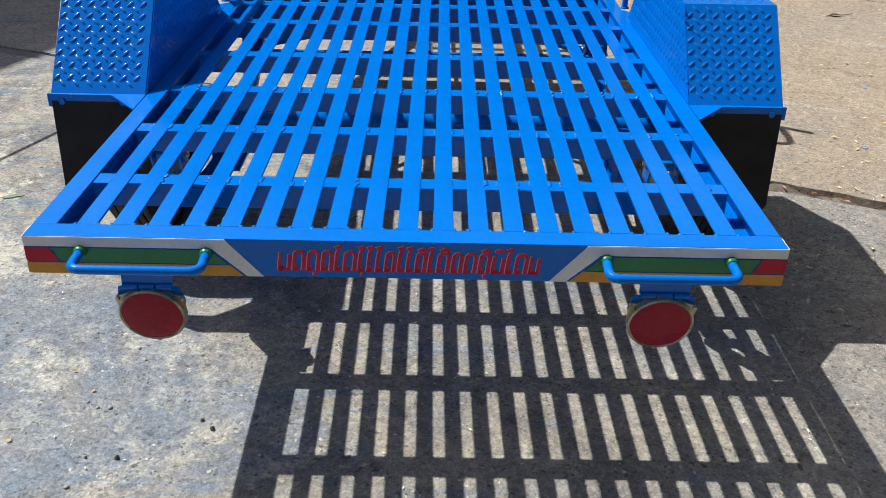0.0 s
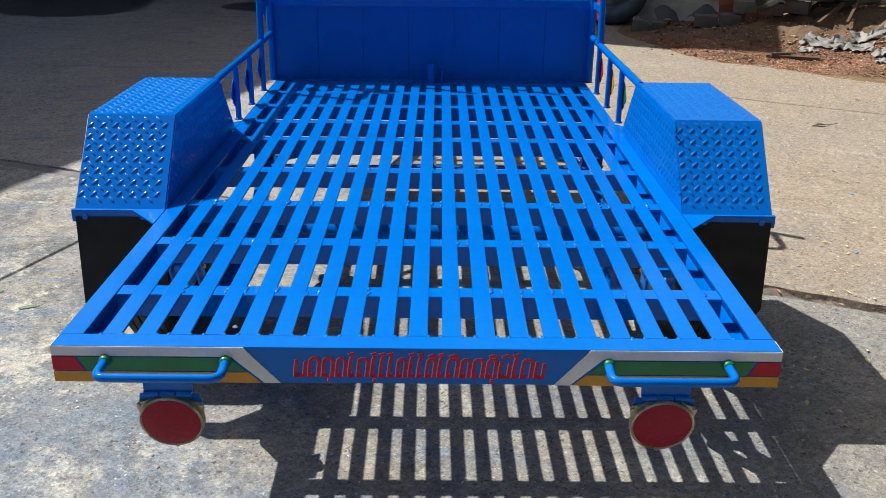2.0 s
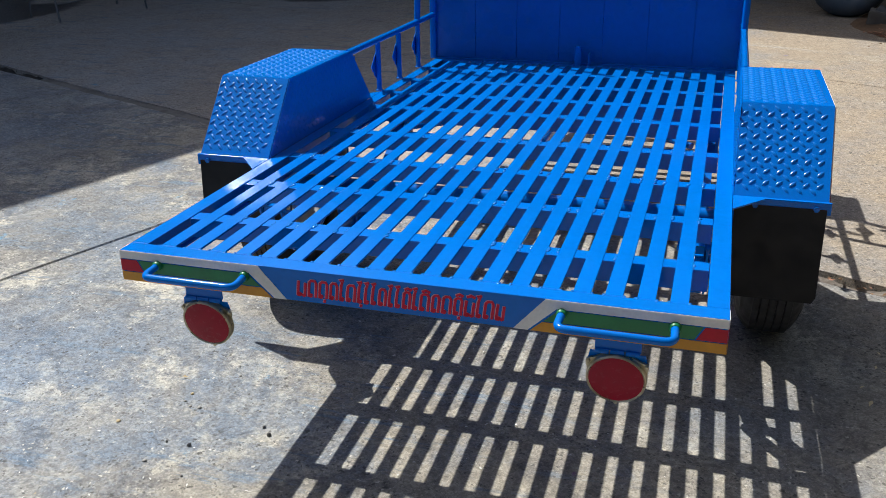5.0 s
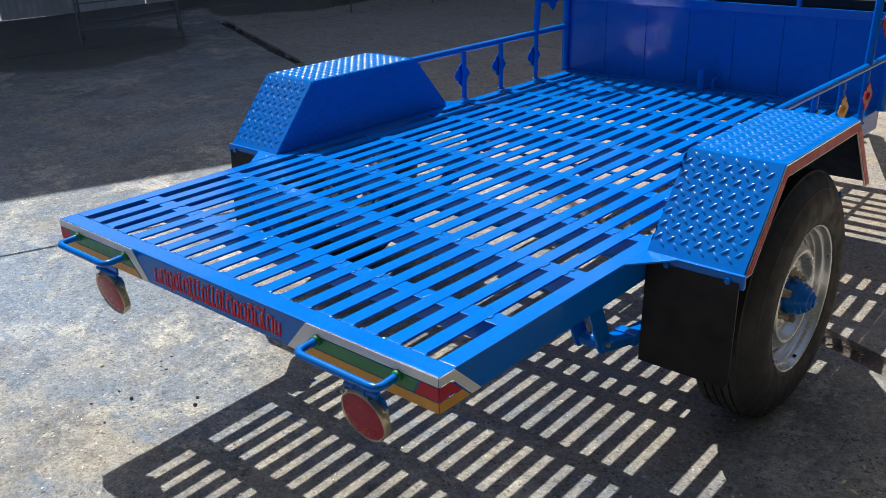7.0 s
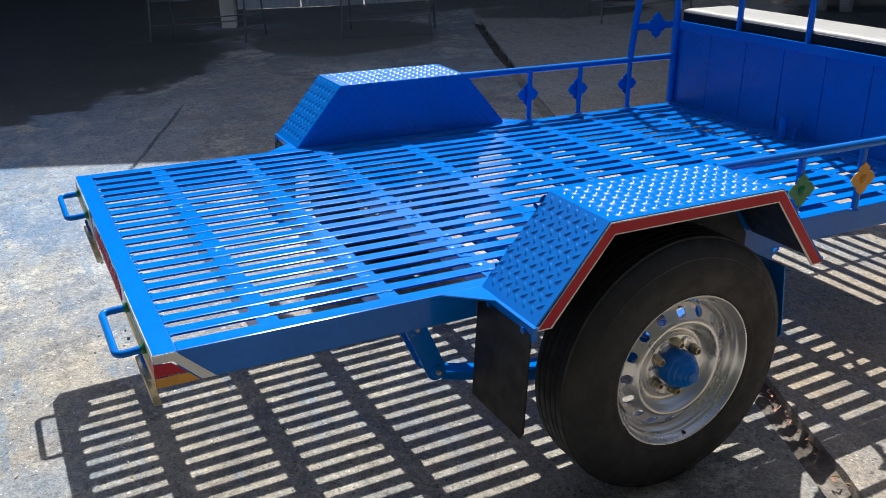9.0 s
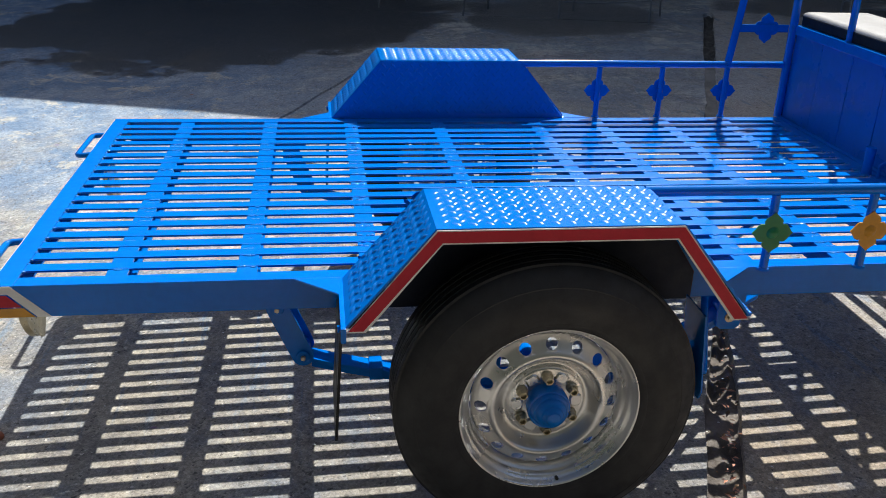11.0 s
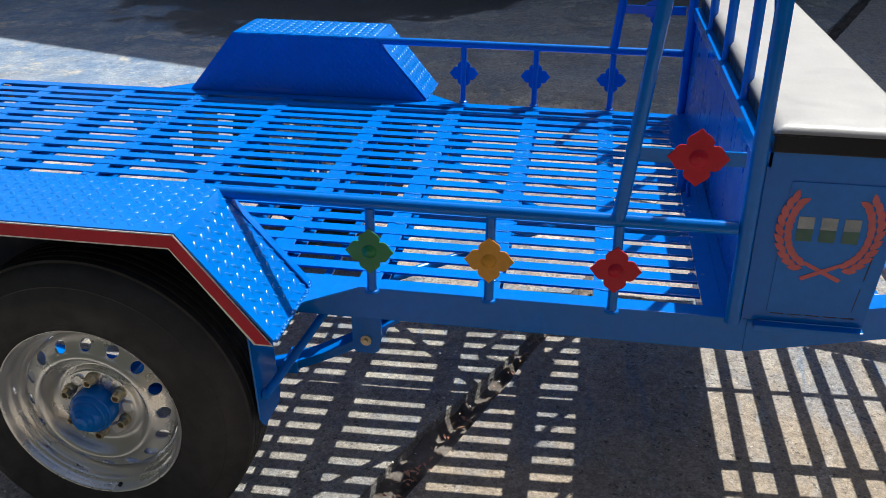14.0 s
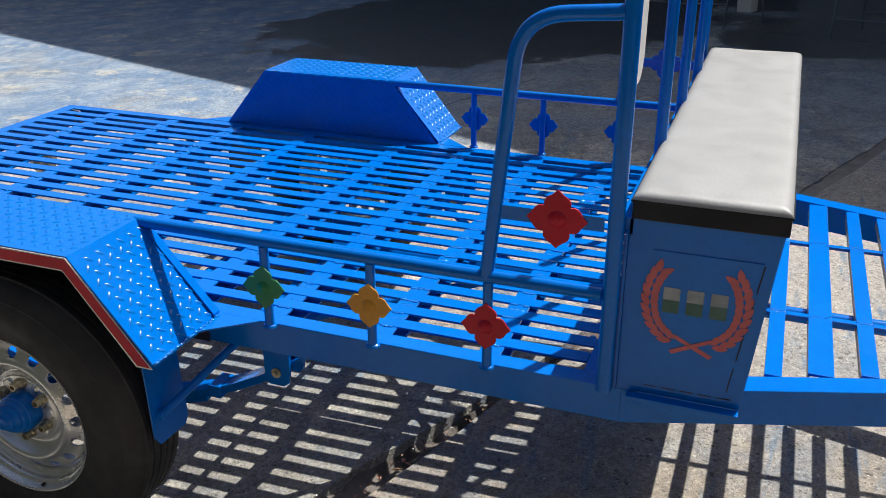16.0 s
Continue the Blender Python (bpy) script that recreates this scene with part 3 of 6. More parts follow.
flakes("joint_litter", "pale rust-brown leaf bits lying in the wide yard joint", "leaves", 70, lambda r: on_yard(r.gauss(-0.1, 0.35), JOINT + r.gauss(0.014, 0.014), -0.012), 0.010, LITTER, 7)

# ---- the trailer ----
trailer = thing("trailer", "bright blue steel flatbed trailer with slatted deck and bench", "trailer", m=TRAILER)
DX = 0.70  # half width of the deck
BACK = 2.566  # where the bulkhead stands


def build_frame():
    for s in (-1, 1):
        bm = fresh()
        prism(bm, [(DX, 0.0), (DX - 0.045, 0.0), (DX - 0.045, -0.006), (DX - 0.006, -0.006), (DX - 0.006, -0.072), (DX - 0.034, -0.072), (DX - 0.034, -0.078), (DX, -0.078)], 2.5345, lambda a, b, c: (s * a, 0.0505 + c, b))
        soften(bm, 0.002)
        part("side_beam", bm, BLUE, trailer, "long blue side beam of the deck")
    bm = fresh()
    prism(bm, [(0.0, 0.0), (0.05, 0.0), (0.05, -0.006), (0.006, -0.006), (0.006, -0.072), (0.030, -0.072), (0.030, -0.078), (0.0, -0.078)], 2 * DX, lambda a, b, c: (c - DX, a, b))
    soften(bm, 0.002)
    part("rear_beam", bm, BLUE, trailer, "blue rear beam with painted stripes")
    bm = fresh()
    box(bm, -0.654, 0.654, 2.500, 2.584, -0.05, -0.0005, 0.002)
    part("front_beam", bm, BLUE, trailer)
    # cross members under the slats
    bm = fresh()
    prism(bm, [(-0.024, -0.0022), (0.024, -0.0022), (0.024, -0.008), (-0.018, -0.008), (-0.018, -0.048), (0.024, -0.048), (0.024, -0.054), (-0.024, -0.054)], 1.308, lambda a, b, c: (c - 0.654, a, b))
    soften(bm, 0.0015)
    cross = finish(bm, "cross_member", BLUE)
    for y in (0.262, 0.556, 0.845, 1.165, 1.537, 1.783, 2.047, 2.297):
        part("cross_member", cross, None, trailer).location.y = y
    # slats
    gap, wide = 0.0287, 0.038
    bm = fresh()
    box(bm, -wide / 2, wide / 2, 0.0505, 2.4995, -0.006, 0.0, 0.0019)
    slat = finish(bm, "slat", BLUE)
    xs = [-0.648 + gap + wide / 2 + k * (gap + wide) for k in range(19)]
    for x in xs:
        part("slat", slat, None, trailer).location = (x, 0, rnd.uniform(-0.0004, 0.0))
    # weld beads at the slats' ends and over the cross members
    r, seed = random.Random(2), fresh()
    bmesh.ops.create_icosphere(seed, subdivisions=2, radius=1)
    seed.verts.index_update()
    ball, skin = [v.co.copy() for v in seed.verts], [tuple(v.index for v in f.verts) for f in seed.faces]
    verts, faces = [], []
    for x in xs:
        for y in (0.051, 0.262, 0.556, 0.845, 1.165, 1.537, 1.783, 2.047, 2.297, 2.5):
            for side in (-1, 1):
                if y > 0.06 and r.random() < 0.45:
                    continue
                for _ in range(3):
                    p = Vector((x + side * (wide / 2 + r.uniform(0.0, 0.003)), y + r.uniform(-0.018, 0.018) * (y > 0.06), -0.0018 + r.uniform(-0.0005, 0.0005)))
                    size = Vector((r.uniform(0.004, 0.006), r.uniform(0.006, 0.011), 0.0044 if y in (0.051, 0.845, 2.5) else 0.0022)) * (1.0 if y > 0.06 else 0.75)
                    n = len(verts)
                    verts += [p + v * size for v in ball]
                    faces += [tuple(n + k for k in f) for f in skin]
    beads = bpy.data.meshes.new("weld_bead_rest")
    beads.from_pydata(verts, [], faces)
    beads.materials.append(WELDBLUE)
    beads.polygons.foreach_set("use_smooth", [True] * len(faces))
    part("weld_bead_rest", beads, None, trailer, "rough painted weld beads at the slat edges", kind="stuff")


build_frame()


def on_rear(a, b, c):
    return (a, -0.0004 - c, b)


def build_rear_paint():
    """White, red, green and yellow stripes on the rear beam and round its corners."""
    for s in (-1, 1):
        def at(a, b, c, s=s):
            return (s * a, -0.0004 - c, b)
        stripes = [
            ("white_stripe", WHITE, [(0.6995, -0.001), (0.6995, -0.021), (0.357, -0.021), (0.296, -0.0775), (0.265, -0.0775), (0.333, -0.001)]),
            ("green_field", GREEN, [(0.652, -0.0235), (0.362, -0.0235), (0.330, -0.0525), (0.636, -0.0525)]),
            ("red_field", RED, [(0.6995, -0.0235), (0.656, -0.0235), (0.640, -0.0525), (0.6995, -0.0525)]),
            ("yellow_stripe", YELLOW, [(0.6995, -0.0550), (0.327, -0.0550), (0.302, -0.0775), (0.6995, -0.0775)]),
        ]
        for name, mat, shape in stripes:
            bm = fresh()
            prism(bm, shape, 0.0012, at)
            part(name, bm, mat, trailer, smooth=0)

        def side(a, b, c, s=s):
            return (s * (DX + 0.0004 + c), a, b)
        wraps = [
            ("white_stripe", WHITE, [(0.0, -0.001), (0.045, -0.001), (0.125, -0.0775), (0.095, -0.0775), (0.038, -0.021), (0.0, -0.021)]),
            ("red_field", RED, [(0.0, -0.0235), (0.034, -0.0235), (0.064, -0.0525), (0.0, -0.0525)]),
            ("yellow_stripe", YELLOW, [(0.0, -0.0550), (0.067, -0.0550), (0.090, -0.0775), (0.0, -0.0775)]),
        ]
        for name, mat, shape in wraps:
            bm = fresh()
            prism(bm, shape, 0.0012, side)
            part(name, bm, mat, trailer, smooth=0)


build_rear_paint()


def stroke(bm, pts, half, out, shift=(0, 0)):
    """A flat painted stroke of even width along a bent line on the rear beam."""
    pts = [Vector(p) for p in pts]
    left, right = [], []
    for i, p in enumerate(pts):
        d = (pts[min(i + 1, len(pts) - 1)] - pts[max(i - 1, 0)]).normalized()
        n = Vector((-d.y, d.x)) * half
        left.append(p + n)
        right.append(p - n)
    rows = []
    for c in (0.0, out):
        rows.append([bm.verts.new(on_rear(q.x + shift[0] + 0.12 * (q.y + 0.04), q.y + shift[1], c)) for q in left + right[::-1]])
    low, top = rows
    n, k = len(low), len(pts)
    for i in range(k - 1):
        bm.faces.new((top[i], top[i + 1], top[n - 2 - i], top[n - 1 - i]))
        bm.faces.new((low[i], low[n - 1 - i], low[n - 2 - i], low[i + 1]))
    for i in range(n):
        bm.faces.new((low[i], low[(i + 1) % n], top[(i + 1) % n], top[i]))


def build_sign():
    """The painted line of writing on the rear beam, as plain strokes of its size and colours."""
    r = random.Random(11)
    x, end = -0.233, 0.243
    while x < end - 0.010:
        w = r.choice((0.012, 0.019, 0.020, 0.022))
        top, low = -0.026, -0.0635
        lines = [[(x, top), (x - 0.0005, (top + low) / 2), (x, low)]]
        if w > 0.015:
            lines.append([(x + w - 0.005, top - 0.004), (x + w - 0.005, low)])
            lines.append([(x, top - 0.001), (x + 0.004, top + 0.003), (x + w - 0.009, top + 0.003), (x + w - 0.005, top - 0.004)] if r.random() < 0.75 else [(x, low), (x + 0.005, low + 0.006), (x + w - 0.005, low)])
        else:
            lines.append([(x, top), (x + 0.002, top + 0.008), (x - 0.004, top + 0.012), (x + 0.006, top + 0.014)])
        lines.append([(x + 0.004 + 0.0026 * math.cos(t), low + 0.004 + 0.0026 * math.sin(t)) for t in (k * 0.7 for k in range(10))])
        if r.random() < 0.4 and w > 0.015:
            lines.append([(x, top + 0.008), (x + w * 0.4, top + 0.012), (x + w * 0.85, top + 0.008)])
        if r.random() < 0.15:
            lines.append([(x + w * 0.6, low - 0.003), (x + w * 0.6, low - 0.010)])
        for mat, shift, out, half in ((PINK, (-0.0016, 0.0009), 0.0006, 0.0030), (SIGNRED, (0, 0), 0.0013, 0.0029)):
            bm = fresh()
            for line in lines:
                stroke(bm, line, half, out, shift)
            part("painted_stroke", bm, mat, trailer, smooth=0)
        x += w + 0.0045


build_sign()


def build_handles_and_lamps():
    for s in (-1, 1):
        bm = fresh()
        line = rounded([(s * 0.368, -0.002, -0.030), (s * 0.366, -0.062, -0.034), (s * 0.600, -0.062, -0.034), (s * 0.598, -0.002, -0.030)], 0.022)
        tube(bm, line, 0.0088, 14)
        handle = part("grab_handle", bm, BLUE, trailer, "bent blue tube handle on the rear beam")
        for x in (0.368, 0.598):
            bm = fresh()
            lathe(bm, [(0.0125, 0), (0.0125, 0.006), (0.0095, 0.010)], lambda a, b, h, x=x: (s * x + a, -0.0017 - h, -0.030 + b), 14)
            part("weld_ring", bm, GREEN, handle, "green painted weld at the handle foot")
        # rear lamp: hinge, plate, three-lobed bezel and lens
        cx, cz, cy = s * 0.487, -0.170, 0.006
        bm = fresh()
        box(bm, cx - 0.048, cx + 0.048, 0.004, 0.010, -0.104, -0.0785, 0.001)
        bracket = part("lamp_bracket", bm, BLUE, trailer, "blue hinged lamp bracket under the beam")
        for k in range(3):
            bm = fresh()
            tube(bm, [(cx - 0.047 + k * 0.032, 0.002, -0.106), (cx - 0.018 + k * 0.032, 0.002, -0.106)], 0.006, 10)
            part("hinge_knuckle", bm, BLUE, bracket)
        bm = fresh()
        outline = []
        for k in range(48):
            w = 2 * math.pi * k / 48
            lobe = max(0.0, math.cos(3 * (w + math.pi / 2))) ** 6
            outline.append((cx + (0.064 + 0.011 * lobe) * math.cos(w), cz + (0.064 + 0.011 * lobe) * math.sin(w)))
        prism(bm, outline, 0.006, lambda a, b, c: (a, cy - c, b))
        lamp = part("rear_lamp", bm, STEEL, trailer, "round red rear lamp with brassy metal bezel")
        bm = fresh()
        prism(bm, [(cx - 0.058, -0.112), (cx + 0.058, -0.112), (cx + 0.062, -0.132), (cx + 0.05, -0.16), (cx - 0.05, -0.16), (cx - 0.062, -0.132)], 0.003, lambda a, b, c: (a, cy + 0.004 - c, b))
        part("back_plate", bm, BLUE, lamp)
        bm = fresh()
        lathe(bm, [(0.0635, 0.006), (0.0635, 0.016), (0.0605, 0.019), (0.0575, 0.016)], lambda a, b, h: (cx + a, cy - h, cz + b), 48, cap=False)
        part("bezel_ring", bm, STEEL, lamp)
        bm = fresh()
        lathe(bm, [(0.0578, 0.010), (0.0578, 0.0165), (0.050, 0.0185), (0.03, 0.0198), (0.004, 0.0202)], lambda a, b, h: (cx + a, cy - h, cz + b), 48)
        part("red_lens", bm, LENS, lamp, "flat red glass lens")
        for k in range(3):
            w = -math.pi / 2 + 2 * math.pi * k / 3
            bm = fresh()
            lathe(bm, [(0.0045, 0.006), (0.0045, 0.009), (0.002, 0.0105)], lambda a, b, h, w=w: (cx + 0.0705 * math.cos(w) + a, cy - h, cz + 0.0705 * math.sin(w) + b), 10)
            part("screw", bm, STEEL, lamp)
        # the lamp hangs from its hinge with its foot swung in under the deck
        lamp.matrix_local = Matrix.Translation((0, 0.002, -0.106)) @ Matrix.Rotation(radians(11), 4, "X") @ Matrix.Translation((0, -0.002, 0.106))


build_handles_and_lamps()

# fender outline, along y and up
F = [(0.776, 0.000), (0.960, 0.217), (1.484, 0.217), (1.662, 0.000)]
FIN, FOUT = 0.703, 0.945


def lozenge(bm, p, u, v, n, length, width, height):
    base = [p + u * a * length + v * b * width for a, b in ((-0.5, 0), (-0.2, -0.5), (0.2, -0.5), (0.5, 0), (0.2, 0.5), (-0.2, 0.5))]
    ring = [bm.verts.new(q - n * 0.0004) for q in base]
    ridge = [bm.verts.new(p + u * a * length + n * height) for a in (-0.22, 0.22)]
    for f in ((0, 1, 6), (1, 2, 7, 6), (2, 3, 7), (3, 4, 7), (4, 5, 6, 7), (5, 0, 6)):
        bm.faces.new([(ring + ridge)[k] for k in f])


def treads(bm, origin, u, v, wide, high, inside=None, pitch=0.0345):
    """Raised lozenges in crossed rows over a flat panel."""
    u, v = u.normalized(), v.normalized()
    n = u.cross(v)
    d1, d2 = (u + v).normalized(), (v - u).normalized()
    for i in range(int(wide / pitch) + 1):
        for j in range(int(high / pitch) + 1):
            for turned, (ox, oy) in enumerate(((0.28, 0.28), (0.78, 0.78))):
                a, b = (i + ox) * pitch, (j + oy) * pitch
                if 0.009 < a < wide - 0.009 and 0.010 < b < high - 0.010 and (inside is None or inside(a, b)):
                    lozenge(bm, origin + u * a + v * b, d2 if turned else d1, d1 if turned else d2, n, 0.0285, 0.0098, 0.0031)


def build_fender(s):
    side = "with its red edge" if s > 0 else "seen from the deck side"
    t, r = 0.003, random.Random(31)
    # bent top sheet
    bm = fresh()
    shape = F + [(1.658, -0.003), (1.481, 0.2135), (0.963, 0.2135), (0.780, -0.003)]
    prism(bm, shape, FOUT - FIN, lambda a, b, c: (s * (FIN + c), a, b))
    fender = part("fender", bm, BLUE, trailer, f"blue chequer plate fender {side}")
    # inner side plate
    bm = fresh()
    prism(bm, [(0.779, 0.0005), (0.9605, 0.2145), (1.4835, 0.2145), (1.659, 0.0005)], t, lambda a, b, c: (s * (FIN - 0.0005 - c), a, b))
    part("side_plate", bm, BLUE, fender)
    # treads
    bm = fresh()
    X = Vector((s, 0, 0))
    for (y0, z0), (y1, z1) in zip(F, F[1:]):
        way = Vector((0, y1 - y0, z1 - z0))
        if s > 0:
            treads(bm, Vector((FIN, y0, z0)), X, way, FOUT - FIN, way.length)
        else:
            treads(bm, Vector((-FIN, y0, z0)) - Vector((FOUT - FIN, 0, 0)), -X, way, FOUT - FIN, way.length)

    def inside(a, b):
        return b < 0.20 and a > 0.012 + b * 0.9 and a < 0.89 - b * 0.85
    if s > 0:
        treads(bm, Vector((FIN - 0.0035, 1.66, 0)), Vector((0, -1, 0)), Vector((0, 0, 1)), 0.89, 0.21, inside)
    else:
        treads(bm, Vector((-FIN + 0.0035, 0.77, 0)), Vector((0, 1, 0)), Vector((0, 0, 1)), 0.89, 0.21, inside)
    part("chequer_treads", bm, GLOSSBLUE, fender, "raised lozenge treads", smooth=180, kind="stuff")
    # outer edge band: red with white lines
    lip = 0.034
    for name, mat, lo, hi, out in (("white_edge", WHITE, 0.0032, lip, 0.0030), ("red_band", RED, 0.0062, lip - 0.0035, 0.0042)):
        bm = fresh()

        def band(o):
            k = 0.42 * o
            return [(0.774 + 1.30 * o, 0.0), (0.960 + k, 0.2175 - o), (1.484 - k, 0.2175 - o), (1.664 - 1.26 * o, 0.0)]
        up, dn = band(lo), band(hi)
        up = [(y, z - (0.012 if i in (0, 3) else 0)) for i, (y, z) in enumerate(up)]
        dn = [(y, z - (0.012 if i in (0, 3) else 0)) for i, (y, z) in enumerate(dn)]
        if name == "red_band":
            up[0], dn[0], up[3], dn[3] = [(y, z + 0.004) for y, z in (up[0], dn[0], up[3], dn[3])]
        prism(bm, up + dn[::-1], out, lambda a, b, c: (s * (FOUT + c), a, b))
        part(name, bm, mat, fender, smooth=0)
    # folded lips at the feet and gussets to the deck
    for y, w in ((0.766, -1), (1.672, 1)):
        bm = fresh()
        a, b = sorted((s * (DX + 0.022), s * (FOUT + 0.008)))
        y0, y1 = sorted((y, y - w * 0.012))
        if w < 0:
            box(bm, a, b, y0, y1, -0.034, 0.001, 0.003)
            part("foot_lip", bm, BLUE, fender)
            for x in (0.915, 0.76):
                bm = fresh()
                lathe(bm, [(0.008, 0), (0.008, 0.006)], lambda p, q, h, x=x: (s * x + p, y + w * h, -0.018 + q), 6)
                part("bolt", bm, BLUE, fender)
        else:
            box(bm, a, b - s * 0.010 if s > 0 else b, y0 - 0.004, y1 - 0.004, -0.0055, 0.0005, 0.002)
            part("foot_flange", bm, BLUE, fender)
            bm = fresh()
            for k in range(16):
                x = DX + 0.02 + 0.0145 * k + r.uniform(-0.004, 0.004)
                bmesh.ops.create_icosphere(bm, subdivisions=2, radius=1, matrix=Matrix.LocRotScale((s * x, y - w * 0.006 + r.uniform(-0.002, 0.002), 0.0005), None, (r.uniform(0.006, 0.010), 0.0045, 0.0030)))
            part("weld_bead", bm, WELDBLUE, fender, "shiny painted weld along the fender foot", kind="stuff")
        bm = fresh()
        prism(bm, [(DX + 0.001, y + w * 0.10), (DX + 0.001, y - w * 0.013), (DX + 0.11, y - w * 0.013), (DX + 0.085, y + w * 0.001)], 0.004, lambda p, q, c: (s * p, q, -0.0035 + c))
        part("gusset", bm, BLUE, fender)
    # added dark navy sheets give the wheel side of the fender its shade
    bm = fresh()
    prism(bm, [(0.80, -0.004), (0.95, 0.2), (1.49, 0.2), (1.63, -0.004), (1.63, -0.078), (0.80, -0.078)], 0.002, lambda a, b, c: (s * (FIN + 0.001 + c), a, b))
    part("arch_shade_side", bm, ARCHSHADE, fender, "dark sheet standing in for the wheel arch's shade")
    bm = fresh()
    shade_outline = [(0.781, -0.004), (0.9655, 0.2125), (1.4785, 0.2125), (1.657, -0.004), (1.651, -0.004), (1.4755, 0.2095), (0.9685, 0.2095), (0.787, -0.004)]
    prism(bm, shade_outline, FOUT - FIN - 0.008, lambda a, b, c: (s * (FIN + 0.005 + c), a, b))
    part("arch_shade_sheet", bm, ARCHSHADE, fender, "dark sheet standing in for the shade inside the fender")
    # mud flap
    bm = fresh()
    shape = [(0.707, -0.018), (0.942, -0.018), (0.945, -0.27), (0.935, -0.287), (0.709, -0.287)]
    prism(bm, shape, 0.006, lambda a, b, c: (s * a, 0.765 + 0.05 * b + c, b))
    part("mud_flap", bm, FLAP, fender, "plain black rubber mud flap")
    # steel plate ahead of the wheel with its brace
    bm = fresh()
    prism(bm, [(0.78, -0.03), (0.895, -0.03), (0.905, -0.225), (0.890, -0.25), (0.80, -0.253), (0.785, -0.235)], 0.004, lambda a, b, c: (s * a, 1.585 - 0.07 * (b + 0.03) + c, b))
    plate = part("front_guard_plate", bm, BLUE, fender)
    bm = fresh()
    tube(bm, [(s * 0.876, 1.610, -0.176), (s * 0.66, 1.688, -0.0785)], 0.0095, 12)
    brace = part("guard_brace", bm, BLUE, fender)
    bm = fresh()
    lathe(bm, [(0.012, -0.004), (0.012, 0.008), (0.008, 0.011)], lambda p, q, h: (s * 0.876 + p, 1.606 + h, -0.178 + q), 14)
    part("brace_boss", bm, BLUE, brace)


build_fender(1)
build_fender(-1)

WY, WZ, WR = 1.231, -0.2315, 0.352


def build_wheel(s):
    def at(a, b, h):
        return (s * (0.939 + h), WY + a, WZ + b)
    # rim: rolled lip, flange, bead seat, inner shelf and well
    bm = fresh()
    profile = [(0.1985, -0.012), (0.2055, -0.003), (0.2080, 0.0005), (0.2072, 0.0030), (0.2045, 0.0030), (0.2022, -0.0005), (0.1990, -0.0100), (0.1958, -0.0160), (0.1918, -0.0185), (0.1895, -0.0200), (0.1885, -0.0300), (0.1872, -0.0350), (0.1832, -0.0375), (0.1805, -0.0400), (0.1778, -0.0520), (0.1745, -0.0600), (0.1735, -0.0950), (0.1790, -0.1300), (0.1850, -0.1500), (0.1985, -0.1620)]
    lathe(bm, profile, at, 96, cap=False)
    wheel = part("wheel", bm, SILVER, trailer, "silver steel wheel with a black tyre", smooth=60)
    # disc: pierced ring with sixteen holes, a round ridge and a dish down to the hub
    prof = [(0.1735, -0.0560), (0.1715, -0.0500), (0.1685, -0.0440), (0.1640, -0.0390), (0.1560, -0.0335), (0.1450, -0.0265), (0.1380, -0.0215), (0.1330, -0.0180), (0.1280, -0.0165), (0.1235, -0.0180), (0.1195, -0.0230), (0.1150, -0.0320), (0.1080, -0.0420), (0.1010, -0.0480), (0.0950, -0.0500), (0.0915, -0.0475), (0.0890, -0.0420), (0.0870, -0.0395), (0.0830, -0.0385), (0.0600, -0.0385), (0.0480, -0.0390)]

    def face(r):
        for (r0, h0), (r1, h1) in zip(prof, prof[1:]):
            if r1 <= r <= r0:
                return h0 + (h1 - h0) * (r0 - r) / (r0 - r1)
        return prof[-1][1]
    bm = fresh()
    N, r_in, r_out = 16, 0.138, 0.1685
    for k in range(N):
        w0, half = 2 * math.pi * k / N, math.pi / N
        rim, hole = [], []
        for j in range(24):
            q = j / 24 * 4
            e, fr = int(q), q - int(q)
            pa, pb = [(-1 + 2 * fr, -1), (1, -1 + 2 * fr), (1 - 2 * fr, 1), (-1, 1 - 2 * fr)][e]
            rim.append(((r_in + r_out) / 2 + pb * (r_out - r_in) / 2, w0 + pa * half))
            g = math.atan2(pb, pa)
            hole.append((0.1530 + 0.0132 * math.sin(g), w0 + 0.0138 * math.cos(g) / 0.1530))
        R, H, D = [[bm.verts.new(at(r * math.cos(w), r * math.sin(w), face(r) - low)) for r, w in row] for row, low in ((rim, 0), (hole, 0), (hole, 0.005))]
        for j in range(24):
            i = (j + 1) % 24
            bm.faces.new((R[j], R[i], H[i], H[j]))
            bm.faces.new((H[j], H[i], D[i], D[j]))
    lathe(bm, [(r, h) for r, h in prof if r >= r_out], at, N * 6, cap=False)
    lathe(bm, [(r_in, face(r_in))] + [(r, h) for r, h in prof if r < r_in - 0.001], at, N * 6, cap=False)
    bmesh.ops.remove_doubles(bm, verts=bm.verts, dist=0.0003)
    disc = part("wheel_disc", bm, SILVER, wheel, "pierced silver wheel disc", smooth=60)
    # pressed pads between the nuts
    for k in range(6):
        w = radians(62 + 60 * k)
        u, v = Vector((math.cos(w), math.sin(w))), Vector((-math.sin(w), math.cos(w)))
        bm = fresh()
        rings = []
        for grow, h in ((1.0, -0.0390), (0.9, -0.0355), (0.72, -0.0335)):
            rings.append([bm.verts.new(at(*(u * (0.0685 + 0.0145 * grow * a) + v * 0.0165 * grow * b), h)) for a, b in ((-1, -0.6), (-0.6, -1), (0.6, -1), (1, -0.6), (1, 0.6), (0.6, 1), (-0.6, 1), (-1, 0.6))])
